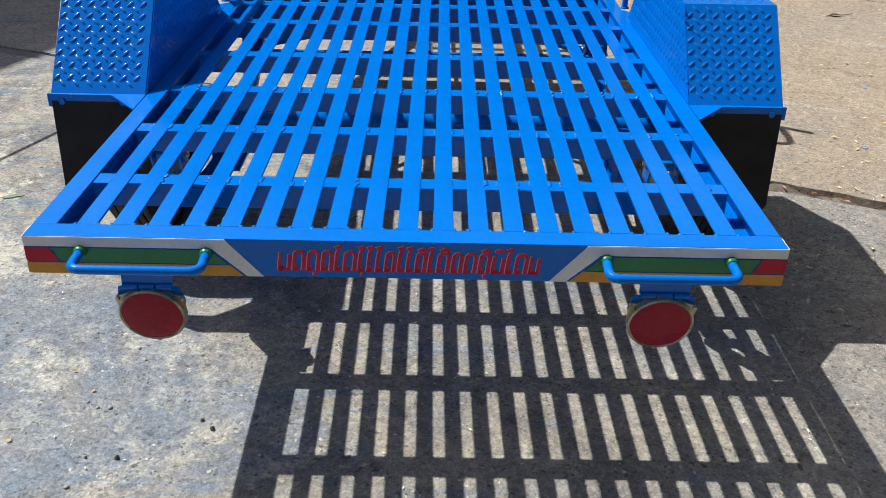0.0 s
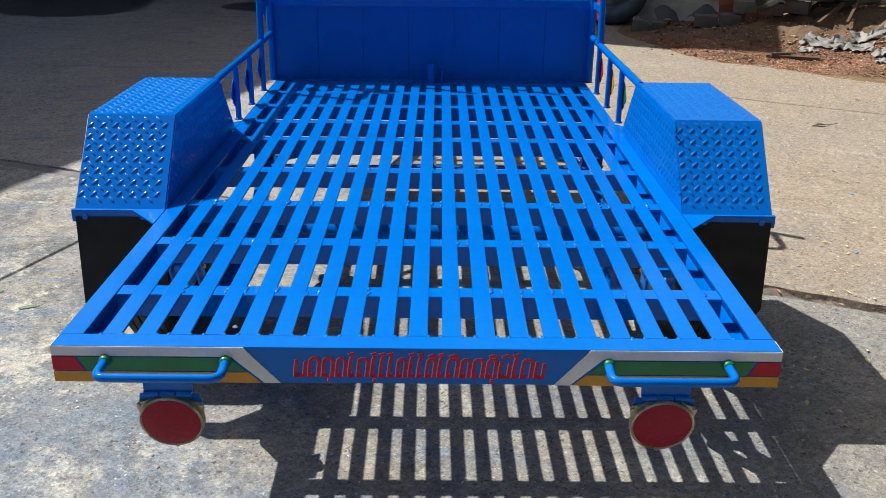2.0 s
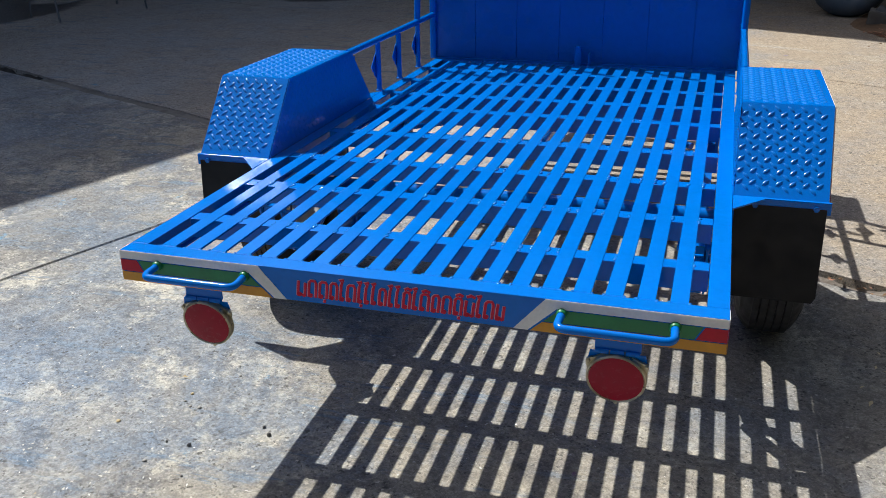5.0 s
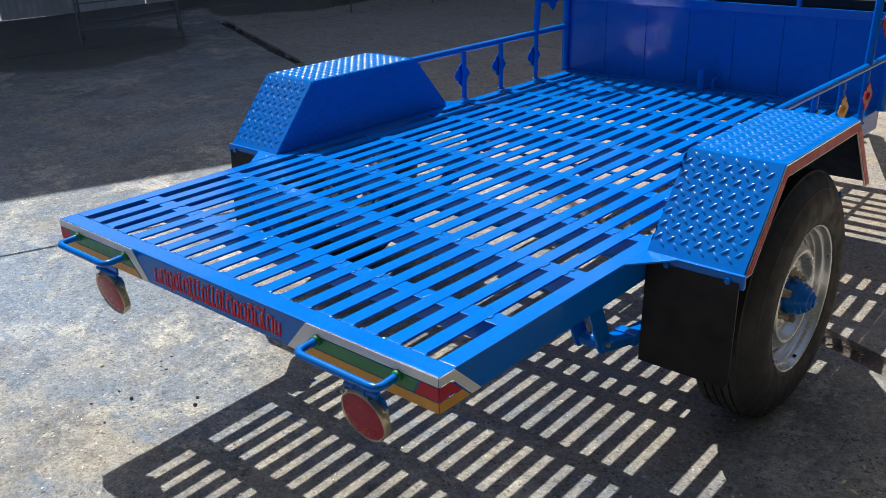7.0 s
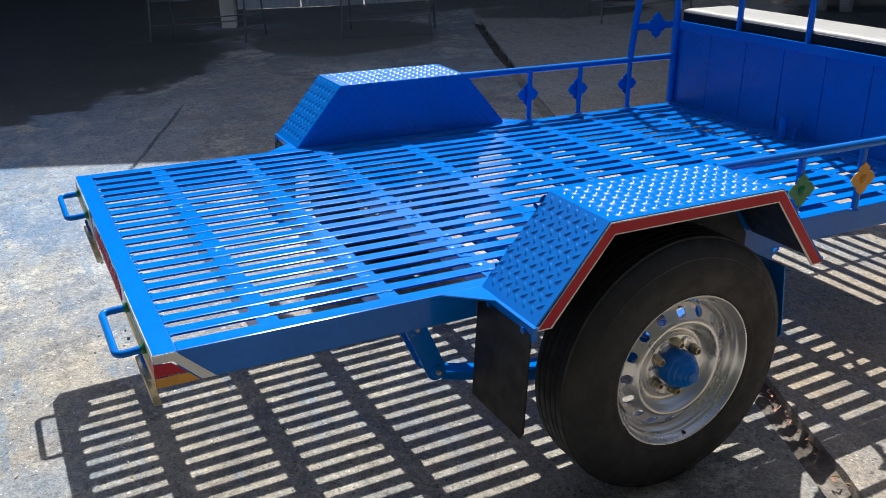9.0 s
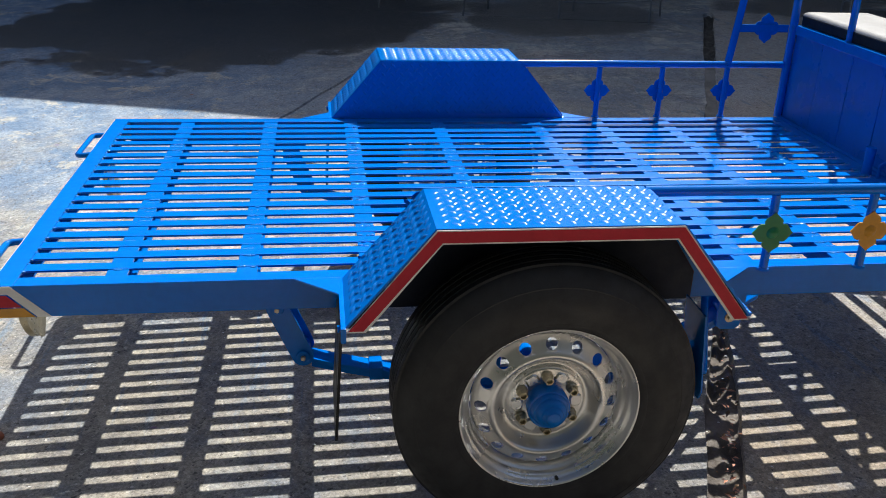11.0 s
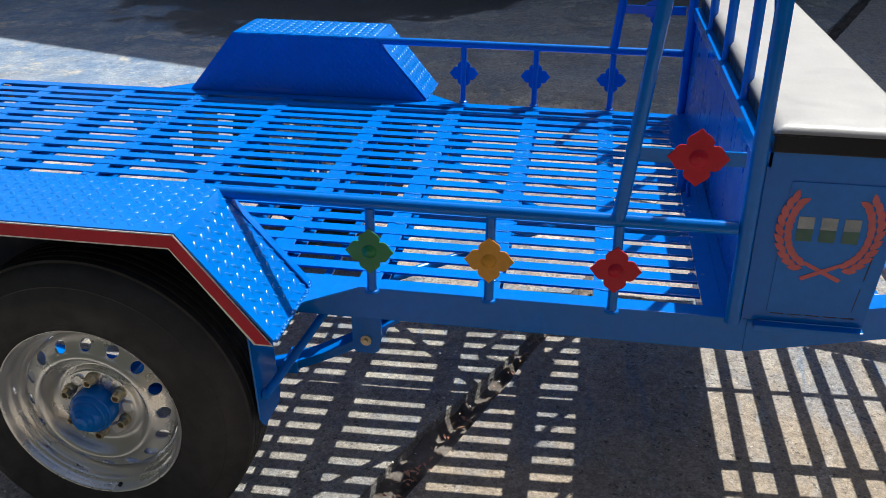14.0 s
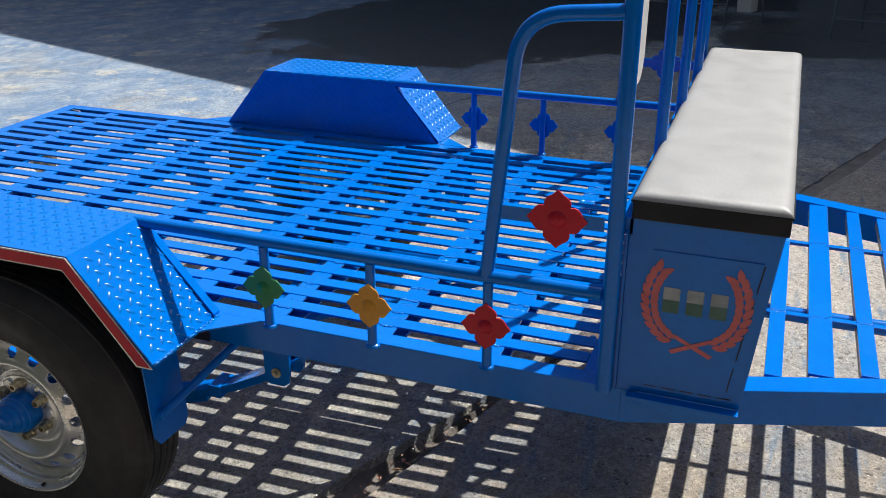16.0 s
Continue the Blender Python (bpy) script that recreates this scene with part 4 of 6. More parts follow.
        for p, q in zip(rings, rings[1:]):
            for j in range(8):
                bm.faces.new((p[j], p[(j + 1) % 8], q[(j + 1) % 8], q[j]))
        bm.faces.new(rings[-1])
        part("pressed_pad", bm, SILVER, disc, smooth=80)
    # tyre
    bm = fresh()
    outer = [(0.2030, -0.001), (0.2115, 0.004), (0.2210, 0.0085), (0.2240, 0.0080), (0.2430, 0.0125), (0.2640, 0.0140), (0.2860, 0.0100), (0.3050, 0.0015), (0.3075, 0.0015), (0.3220, -0.0080), (0.3345, -0.0165), (0.3440, -0.0265)]
    tread = []
    for k in range(5):
        h0, h1 = -0.030 - k * 0.0235, -0.030 - k * 0.0235 - 0.0195
        tread += [(WR - 0.0065, h0 + 0.001), (WR - 0.001, h0 - 0.001), (WR, (h0 + h1) / 2), (WR - 0.001, h1 + 0.001), (WR - 0.0065, h1 - 0.001)]
    inner = [(r, -0.1745 - h) for r, h in outer[::-1]]
    lathe(bm, outer + tread + inner, at, 128, cap=False)
    # the loaded tyre stands flat on the ground
    for v in bm.verts:
        floor = -0.628 + 0.0322 * v.co.y
        if v.co.z < floor + 0.02:
            v.co.x += s * 0.003 * (1 if (s * v.co.x) > 0.85 else -1)
        v.co.z = max(v.co.z, floor)
    part("tyre", bm, RUBBER, wheel, "black rubber tyre with ribbed tread", smooth=35)
    # hub cap and nuts
    bm = fresh()
    cap = [(0.0480, -0.040), (0.0490, -0.030), (0.0490, -0.008), (0.0475, -0.003), (0.0440, -0.002), (0.0430, 0.004), (0.0400, 0.009), (0.0370, 0.010), (0.0355, 0.016), (0.0310, 0.021), (0.0255, 0.023), (0.0235, 0.028), (0.0170, 0.032), (0.0150, 0.037), (0.0060, 0.039)]
    lathe(bm, cap, at, 40)
    part("hub_cap", bm, BLUE, wheel, "blue domed hub cap", smooth=30)
    for k in range(6):
        w = radians(92 + 60 * k)
        ca, cb = 0.0670 * math.cos(w), 0.0670 * math.sin(w)
        bm = fresh()
        lathe(bm, [(0.0135, -0.0385), (0.0130, -0.031), (0.0108, -0.028)], lambda a, b, h: at(ca + a, cb + b, h), 18)
        lathe(bm, [(0.0112, -0.030), (0.0112, -0.016), (0.0098, -0.0135), (0.0072, -0.0135), (0.0068, -0.022)], lambda a, b, h: at(ca + a, cb + b, h), 6)
        part("wheel_nut", bm, STEEL, wheel, smooth=30)
    bm = fresh()
    lathe(bm, [(0.0042, -0.014), (0.0042, -0.006), (0.003, -0.005)], lambda a, b, h: at(0.034 + a, -0.1940 + b, h), 10)
    part("valve", bm, RUBBER, wheel)


build_wheel(1)
build_wheel(-1)


def build_running_gear():
    bm = fresh()
    tube(bm, [(-0.86, WY, WZ), (0.86, WY, WZ)], 0.030, 16)
    part("axle", bm, BLUE, trailer, "blue tube axle")
    for s in (-1, 1):
        x0 = s * 0.615

        def z_at(y):
            return -0.325 + (0.084 if y < 1.23 else 0.172) * ((y - 1.23) / 0.545) ** 2
        bm = fresh()
        tops = []
        for k, (a, b) in enumerate(((0.68, 1.845), (0.70, 1.775), (0.90, 1.55), (1.03, 1.43))):
            ys = [a + (b - a) * i / 16 for i in range(17)]
            shape = [(y, z_at(y) - 0.0115 * k) for y in ys] + [(y, z_at(y) - 0.0115 * k - 0.011) for y in ys[::-1]]
            prism(bm, shape, 0.055, lambda p, q, c: (x0 - 0.0275 + c, p, q))
        spring = part("leaf_spring", bm, BLUE, trailer, "blue painted leaf spring pack")
        for y in (0.68, 1.768):
            bm = fresh()
            tube(bm, [(x0 - 0.03, y, z_at(y) + 0.006), (x0 + 0.03, y, z_at(y) + 0.006)], 0.019, 14)
            part("spring_eye", bm, BLUE, spring)
        for y in (0.86, 1.58):
            bm = fresh()
            box(bm, x0 - 0.033, x0 + 0.033, y - 0.017, y + 0.017, z_at(y) - 0.026, z_at(y) + 0.008, 0.003)
            part("spring_clip", bm, BLUE, spring)
        for y in (1.17, 1.275):
            bm = fresh()
            tube(bm, rounded([(x0 - 0.034, y, -0.375), (x0 - 0.034, y, -0.222), (x0 + 0.034, y, -0.222), (x0 + 0.034, y, -0.375)], 0.02), 0.006, 8)
            part("u_bolt", bm, BLUE, spring)
        bm = fresh()
        box(bm, x0 - 0.05, x0 + 0.05, 1.14, 1.305, -0.372, -0.362, 0.002)
        part("spring_plate", bm, BLUE, spring)
        # shackle behind, hanger ahead
        for dx in (-0.037, 0.031):
            bm = fresh()
            way = Vector((0.68 - 0.622, z_at(0.68) + 0.006 + 0.10))
            u = way.normalized()
            v = Vector((-u.y, u.x))
            line = []
            for k in range(9):
                w = math.pi * (0.5 + k / 8)
                line.append(Vector((0.622, -0.10)) + 0.0265 * (math.cos(w) * u + math.sin(w) * v))
            for k in range(9):
                w = math.pi * (-0.5 + k / 8)
                line.append(Vector((0.68, z_at(0.68) + 0.006)) + 0.0265 * (math.cos(w) * u + math.sin(w) * v))
            prism(bm, [tuple(q) for q in line], 0.006, lambda p, q, c: (x0 + dx + c, p, q))
            link = part("shackle_plate", bm, BLUE, trailer)
            for y, z in ((0.622, -0.10), (0.68, z_at(0.68) + 0.006)):
                bm = fresh()
                out = 1 if dx > 0 else -1
                lathe(bm, [(0.017, -0.004), (0.017, 0.008), (0.014, 0.010)], lambda a, b, h: (x0 + dx + 0.003 + h * out, y + a, z + b), 16)
                washer = part("washer", bm, BLUE, link)
                bm = fresh()
                lathe(bm, [(0.0058, 0.008), (0.0058, 0.017), (0.0045, 0.018)], lambda a, b, h: (x0 + dx + 0.003 + h * out, y + a, z + b), 12)
                part("bolt", bm, STEEL, washer)
        bm = fresh()
        prism(bm, [(0.575, -0.0785), (0.68, -0.0785), (0.640, -0.095), (0.637, -0.110), (0.622, -0.12), (0.607, -0.110), (0.604, -0.095)], 0.05, lambda p, q, c: (x0 - 0.025 + c, p, q))
        part("shackle_hanger", bm, BLUE, trailer)
        bm = fresh()
        cheek = [(1.738, -0.0785), (1.806, -0.0785), (1.806, -0.150), (1.800, -0.188), (1.788, -0.197), (1.750, -0.197), (1.738, -0.188)]
        for dx in (0.030, -0.040):
            prism(bm, cheek, 0.010, lambda p, q, c: (x0 + dx + c, p, q))
        box(bm, x0 - 0.0395, x0 + 0.0395, 1.738, 1.800, -0.118, -0.0785, 0.003)
        hanger = part("spring_hanger", bm, BLUE, trailer, "boxy blue hanger over the spring's front end")
        bm = fresh()
        box(bm, x0 - 0.045, x0 + 0.045, 1.732, 1.810, -0.096, -0.0788, 0.004)
        part("hanger_collar", bm, BLUE, hanger)
        bm = fresh()
        tube(bm, [(x0 - 0.028, 1.805, -0.112), (x0 - 0.028, 1.830, -0.112)], 0.014, 14)
        part("stub_pipe", bm, BLUE, hanger)
        bm = fresh()
        lathe(bm, [(0.013, 0.040), (0.013, 0.043), (0.0058, 0.043), (0.0058, 0.050)], lambda a, b, h: (x0 + h, 1.770 + a, -0.163 + b), 14)
        part("bolt", bm, STEEL, hanger)

    bm = fresh()
    tube(bm, [(0.0, 1.60, -0.130), (0.0, 2.56, -0.120)], 0.029, 18)
    pole = part("drawbar_pole", bm, BLUE, trailer, "thick blue pole under the middle of the deck")
    for s in (-1, 1):
        bm = fresh()
        tube(bm, [(s * 0.56, 1.66, -0.115), (s * 0.02, 2.165, -0.125)], 0.012, 12)
        part("pole_brace", bm, BLUE, pole)
    bm = fresh()
    box(bm, -0.57, 0.57, 1.607, 1.627, -0.128, -0.122, 0.001)
    part("tie_bar", bm, BLUE, pole)


build_running_gear()

XR = 0.714  # rails and posts


def flower(bm, place, size=0.052):
    # four broad pointed petals with a notch between each two
    turns, reach = (0, 7, 14, 24, 35, 41, 45), (1.0, 0.90, 0.84, 0.81, 0.76, 0.66, 0.60)
    outline = []
    for k in range(48):
        w = 2 * math.pi * k / 48
        off = math.degrees(w) % 90
        off = min(off, 90 - off)
        i = max(n for n in range(6) if turns[n] <= off)
        r = size * (reach[i] + (reach[i + 1] - reach[i]) * (off - turns[i]) / (turns[i + 1] - turns[i]))
        outline.append((r * math.cos(w), r * math.sin(w)))
    low = [bm.verts.new(place(a, b, 0.0)) for a, b in outline]
    top = [bm.verts.new(place(a, b, 0.003)) for a, b in outline]
    n = len(outline)
    bm.faces.new(low[::-1])
    for i in range(n):
        bm.faces.new((low[i], low[(i + 1) % n], top[(i + 1) % n], top[i]))
    rings = [top]
    for r, h in ((0.30, 0.0032), (0.26, 0.0060), (0.18, 0.0090), (0.08, 0.0105)):
        rings.append([bm.verts.new(place(r * size * math.cos(2 * math.pi * k / 48), r * size * math.sin(2 * math.pi * k / 48), h)) for k in range(48)])
    for a, b in zip(rings, rings[1:]):
        for i in range(n):
            bm.faces.new((a[i], a[(i + 1) % n], b[(i + 1) % n], b[i]))
    bm.faces.new(rings[-1])


def build_rails(s):
    x = s * XR
    colours = ((1.803, GREEN, "green"), (2.055, YELLOW, "yellow"), (2.311, RED, "red")) if s > 0 else ((1.796, BLUE, "blue"), (2.047, BLUE, "blue"), (2.309, BLUE, "blue"))
    bm = fresh()
    tube(bm, [(x, 1.475, 0.207), (x, 1.60, 0.207), (x, 2.0, 0.206), (x, 2.535, 0.206)], 0.0135, 16)
    rail = part("side_rail", bm, BLUE, trailer, "blue tube side rail")
    bm = fresh()
    prism(bm, [(0, 0), (0.022, 0), (0.022, 0.006), (0, 0.006)], 1.0, lambda a, b, c: (x - 0.011 + a, 1.497 + 0.167 * c, 0.198 - 0.195 * c + b))
    part("rail_stay", bm, BLUE, rail)
    for y, mat, colour in colours:
        bm = fresh()
        tube(bm, [(x, y, 0.0), (x, y, 0.195)], 0.0105, 14)
        post = part("rail_post", bm, BLUE, trailer, "short blue rail post with a flower plate")
        bm = fresh()
        lathe(bm, [(0.016, 0.0), (0.0145, 0.004), (0.0108, 0.006)], lambda a, b, h: (x + a, y + b, h), 14)
        part("weld_ring", bm, BLUE, post)
        bm = fresh()
        flower(bm, lambda a, b, c: (s * (XR + 0.0105 + c), y + a, 0.101 + b))
        part("flower_plate", bm, mat, post, f"{colour} painted four-petal flower plate")
    # hoop from the rail to the head of the bulkhead
    bm = fresh()
    tube(bm, rounded([(x, 2.307, 0.208), (x, 2.360, 0.712), (x, 2.54, 0.725)], 0.085, 10), 0.0140, 16)
    hoop = part("corner_hoop", bm, BLUE, trailer, "bent blue tube hoop beside the bulkhead")
    bm = fresh()
    prism(bm, [(2.325, 0.332), (2.530, 0.332), (2.530, 0.360), (2.327, 0.360)], 0.006, lambda a, b, c: (s * (XR - 0.003 + c), a, b))
    part("cross_strap", bm, BLUE, hoop)
    bm = fresh()
    flower(bm, lambda a, b, c: (s * (XR + 0.003 + c), 2.443 + a, 0.346 + b), 0.058)
    part("flower_plate", bm, RED if s > 0 else BLUE, hoop, "red painted four-petal flower plate" if s > 0 else "blue four-petal flower plate")


build_rails(1)
build_rails(-1)


def build_bulkhead():
    # sheet in joined strips, each a little out of true
    r = random.Random(8)
    step = 1.42 / 7
    panels = []
    bm = fresh()
    box(bm, -0.712, 0.712, BACK + 0.004, BACK + 0.008, 0.002, 0.335)
    sheet = part("bulkhead_sheet", bm, BLUE, trailer, "blue sheet metal bulkhead with riveted strips")
    for k in range(7):
        bm = fresh()
        a = -0.71 + k * step
        box(bm, a + 0.0015, a + step - 0.0015, BACK, BACK + 0.0035, 0.004, 0.326, 0.0006)
        strip = part("sheet_strip", bm, SHEETBLUE, sheet)
        mid = Vector((a + step / 2, BACK + 0.002, 0.165))
        strip.matrix_local = Matrix.Translation(mid) @ Euler((radians(r.uniform(-0.5, 0.5)), 0, radians(r.uniform(-0.35, 0.35)))).to_matrix().to_4x4() @ Matrix.Translation(-mid)
    bm = fresh()
    for k in range(20):
        for z in (0.013, 0.034):
            x = -0.69 + k * 0.0726 + r.uniform(-0.012, 0.012)
            bmesh.ops.create_icosphere(bm, subdivisions=1, radius=1, matrix=Matrix.LocRotScale((x, BACK - 0.0004, z + r.uniform(-0.004, 0.004)), None, (0.004, 0.0022, 0.004)))
    for k in range(1, 7):
        for z in (0.06, 0.12, 0.19, 0.25, 0.30):
            if r.random() < 0.6:
                bmesh.ops.create_icosphere(bm, subdivisions=1, radius=1, matrix=Matrix.LocRotScale((-0.71 + k * step + r.uniform(-0.006, 0.006), BACK - 0.0004, z), None, (0.003, 0.002, 0.009)))
    part("weld_spatter", bm, BLUE, sheet, "small painted weld spots", kind="stuff")
    bm = fresh()
    box(bm, -0.70, 0.70, BACK - 0.012, BACK + 0.016, 0.3265, 0.361, 0.002)
    part("top_rail", bm, BLUE, trailer, "blue angle rail along the top of the bulkhead")
    bm = fresh()
    box(bm, -0.70, 0.70, BACK - 0.024, BACK - 0.0005, 0.0, 0.004, 0.001)
    part("foot_angle", bm, BLUE, sheet)
    for x in (-0.716, -0.362, -0.003, 0.352, 0.716):
        end = abs(x) > 0.7
        bm = fresh()
        tube(bm, [(x, BACK - 0.014 if end else BACK + 0.008, 0.0 if end else 0.3605), (x, BACK - 0.014 if end else BACK + 0.008, 0.90)], 0.0155 if end else 0.0125, 16)
        part("head_post", bm, BLUE, trailer, "upright blue tube post of the headboard")
    # stub pipe with a hook at the foot
    bm = fresh()
    tube(bm, [(0.0, 2.505, 0.0), (0.0, 2.505, 0.088)], 0.0165, 14)
    stub = part("stub_pipe", bm, BLUE, trailer, "short blue stub pipe at the bulkhead foot")
    bm = fresh()
    tube(bm, rounded([(0.05, 2.515, 0.0), (0.05, 2.515, 0.045), (0.05, 2.55, 0.05)], 0.012), 0.006, 8)
    part("hook", bm, BLUE, stub)
    # white-rimmed oval plates hung between the posts
    for s in (-1, 1):
        outline = []
        for k in range(32):
            w = 2 * math.pi * k / 32
            outline.append((0.052 * math.cos(w), 0.052 * math.sin(w) + (0.10 if math.sin(w) > 0 else 0.0)))
        bm = fresh()
        prism(bm, outline, 0.006, lambda a, b, c: (s * 0.652 + a, BACK - 0.012 + c, 0.646 + b))
        plate = part("oval_plate", bm, WHITE, trailer, "white oval plate with a dark back", smooth=0)
        bm = fresh()
        prism(bm, [(a * 0.9, b * 0.9 + 0.004) for a, b in outline], 0.001, lambda a, b, c: (s * 0.652 + a, BACK - 0.013 + c, 0.646 + b))
        part("plate_back", bm, BLACKVINYL, plate, smooth=0)


build_bulkhead()


def build_bench():
    # box with slanted front
    bm = fresh()
    shape = [(BACK + 0.0085, 0.001), (2.806, 0.001), (2.840, 0.3600), (BACK + 0.0085, 0.3600)]
    prism(bm, shape, 1.40, lambda a, b, c: (-0.70 + c, a, b))
    bench = part("bench_box", bm, BLUE, trailer, "blue steel box under the bench seat with a painted wreath")
    for s in (-1, 1):
        bm = fresh()
        door = [(BACK + 0.052, 0.022), (2.776, 0.022), (2.812, 0.305), (BACK + 0.056, 0.305)]
        prism(bm, door, 0.0018, lambda a, b, c: (s * (0.7005 + c), a, b))
        part("end_panel", bm, BLUE, bench)
        # black strips painted for the dark of the gaps between the tack welds round the panel
        for k in range(9):
            if k < 5:
                p0 = Vector((BACK + 0.060 + 0.0340 * k, 0.0202))
                p1 = p0 + Vector((0.026, 0.0))
            else:
                p0 = Vector((2.7785, 0.034)) + Vector((0.0363, 0.272)) * ((k - 5) * 0.26)
                p1 = p0 + Vector((0.0363, 0.272)) * 0.20
            n = Vector((-(p1 - p0).y, (p1 - p0).x)).normalized() * 0.0011
            bm = fresh()
            prism(bm, [tuple(q) for q in (p0 - n, p1 - n, p1 + n, p0 + n)], 0.0006, lambda a, b, c: (s * (0.7004 + c), a, b))
            part("panel_gap_shade", bm, BLACKVINYL, bench, smooth=0)
        bm = fresh()
        box(bm, *sorted((s * 0.7005, s * 0.722)), BACK + 0.03, 2.806, -0.013, 0.000, 0.002)
        part("bottom_ledge", bm, BLUE, bench)
    # emblem: a wreath and three plain blocks, as painted shapes
    cy, cz = 2.706, 0.211

    def on_end(a, b, c):
        return (0.7026 + c, a, b)
    for side in (-1, 1):
        for k in range(10):
            w = math.radians(-66 + k * 11.5)
            py, pz = cy + side * 0.083 * math.cos(w) ** 0.8, cz + 0.088 * math.sin(w)
            along = Vector((side * -math.sin(w) * 0.95, math.cos(w))).normalized()
            for tilt in (-0.42, 0.42):
                d = Vector((along.x * math.cos(tilt) - along.y * math.sin(tilt), along.x * math.sin(tilt) + along.y * math.cos(tilt)))
                q = Vector((-d.y, d.x))
                c0 = Vector((py, pz)) + d * 0.0085 + Vector((-along.y, along.x)) * (0.005 if tilt > 0 else -0.005)
                bm = fresh()
                prism(bm, [tuple(c0 + d * a * 0.0150 + q * b * 0.0076) for a, b in ((-1, 0), (-0.5, -0.75), (0.1, -0.9), (0.6, -0.55), (1, 0), (0.6, 0.55), (0.1, 0.9), (-0.5, 0.75))], 0.0008 + 0.00002 * k, on_end)
                part("wreath_leaf", bm, ROSE, bench, smooth=0)
        bm = fresh()
        prism(bm, [(cy - side * 0.040, 0.106), (cy - side * 0.034, 0.099), (cy + side * 0.036, 0.134), (cy + side * 0.033, 0.141)], 0.0009 + 0.0003 * side, on_end)
        part("wreath_stem", bm, ROSE, bench, smooth=0)
    # three plain two-tone blocks in place of the emblem's letters
    for k in range(3):
        y0 = cy - 0.060 + k * 0.0425
        for mat, z0, z1 in ((PALE, 0.2100, 0.2350), (EMBLEMGREEN, 0.1840, 0.2095)):
            bm = fresh()
            prism(bm, [(y0, z0), (y0 + 0.030, z0), (y0 + 0.030, z1), (y0, z1)], 0.0008, on_end)
            part("emblem_block", bm, mat, bench, smooth=0)
    # cushion: black sides, white padded top with piping
    x0, x1, y0, y1 = -0.705, 0.706, BACK + 0.010, 2.846
    bm = fresh()
    box(bm, x0, x1, y0, y1, 0.3605, 0.3975, 0.004)
    cushion = part("seat_cushion", bm, BLACKVINYL, trailer, "padded bench cushion, white top and black sides")
    bm = fresh()
    NX, NY, rows = 90, 30, []
    for i in range(NX + 1):
        row = []
        for j in range(NY + 1):
            u, v = 0.5 - 0.5 * math.cos(math.pi * i / NX), 0.5 - 0.5 * math.cos(math.pi * j / NY)
            edge = min(u * 1.41, (1 - u) * 1.41, v * 0.26, (1 - v) * 0.26)
            z = 0.3955 + 0.016 * (1 - (1 - min(1, edge / 0.020)) ** 2) ** 0.5 + 0.003 * min(1, edge / 0.06) + 0.0016 * noise.noise((u * 9, v * 2.2, 1)) * min(1, edge / 0.03) + 0.001 * noise.noise((u * 40, v * 5, 4))
            row.append(bm.verts.new((x0 - 0.001 + u * (x1 - x0 + 0.002), y0 - 0.001 + v * (y1 - y0 + 0.002), z)))
        rows.append(row)
    for a, b in zip(rows, rows[1:]):
        for j in range(NY):
            bm.faces.new((a[j], b[j], b[j + 1], a[j + 1]))
    part("cushion_top", bm, VINYL, cushion, "slightly creased white vinyl top")
    bm = fresh()
    tube(bm, [(x0 - 0.001, y0 - 0.001, 0.3960), (x1 + 0.001, y0 - 0.001, 0.3960), (x1 + 0.001, y1 + 0.001, 0.3960), (x0 - 0.001, y1 + 0.001, 0.3960)], 0.0022, 8, closed=True)
    part("piping", bm, BLACKVINYL, cushion)


build_bench()


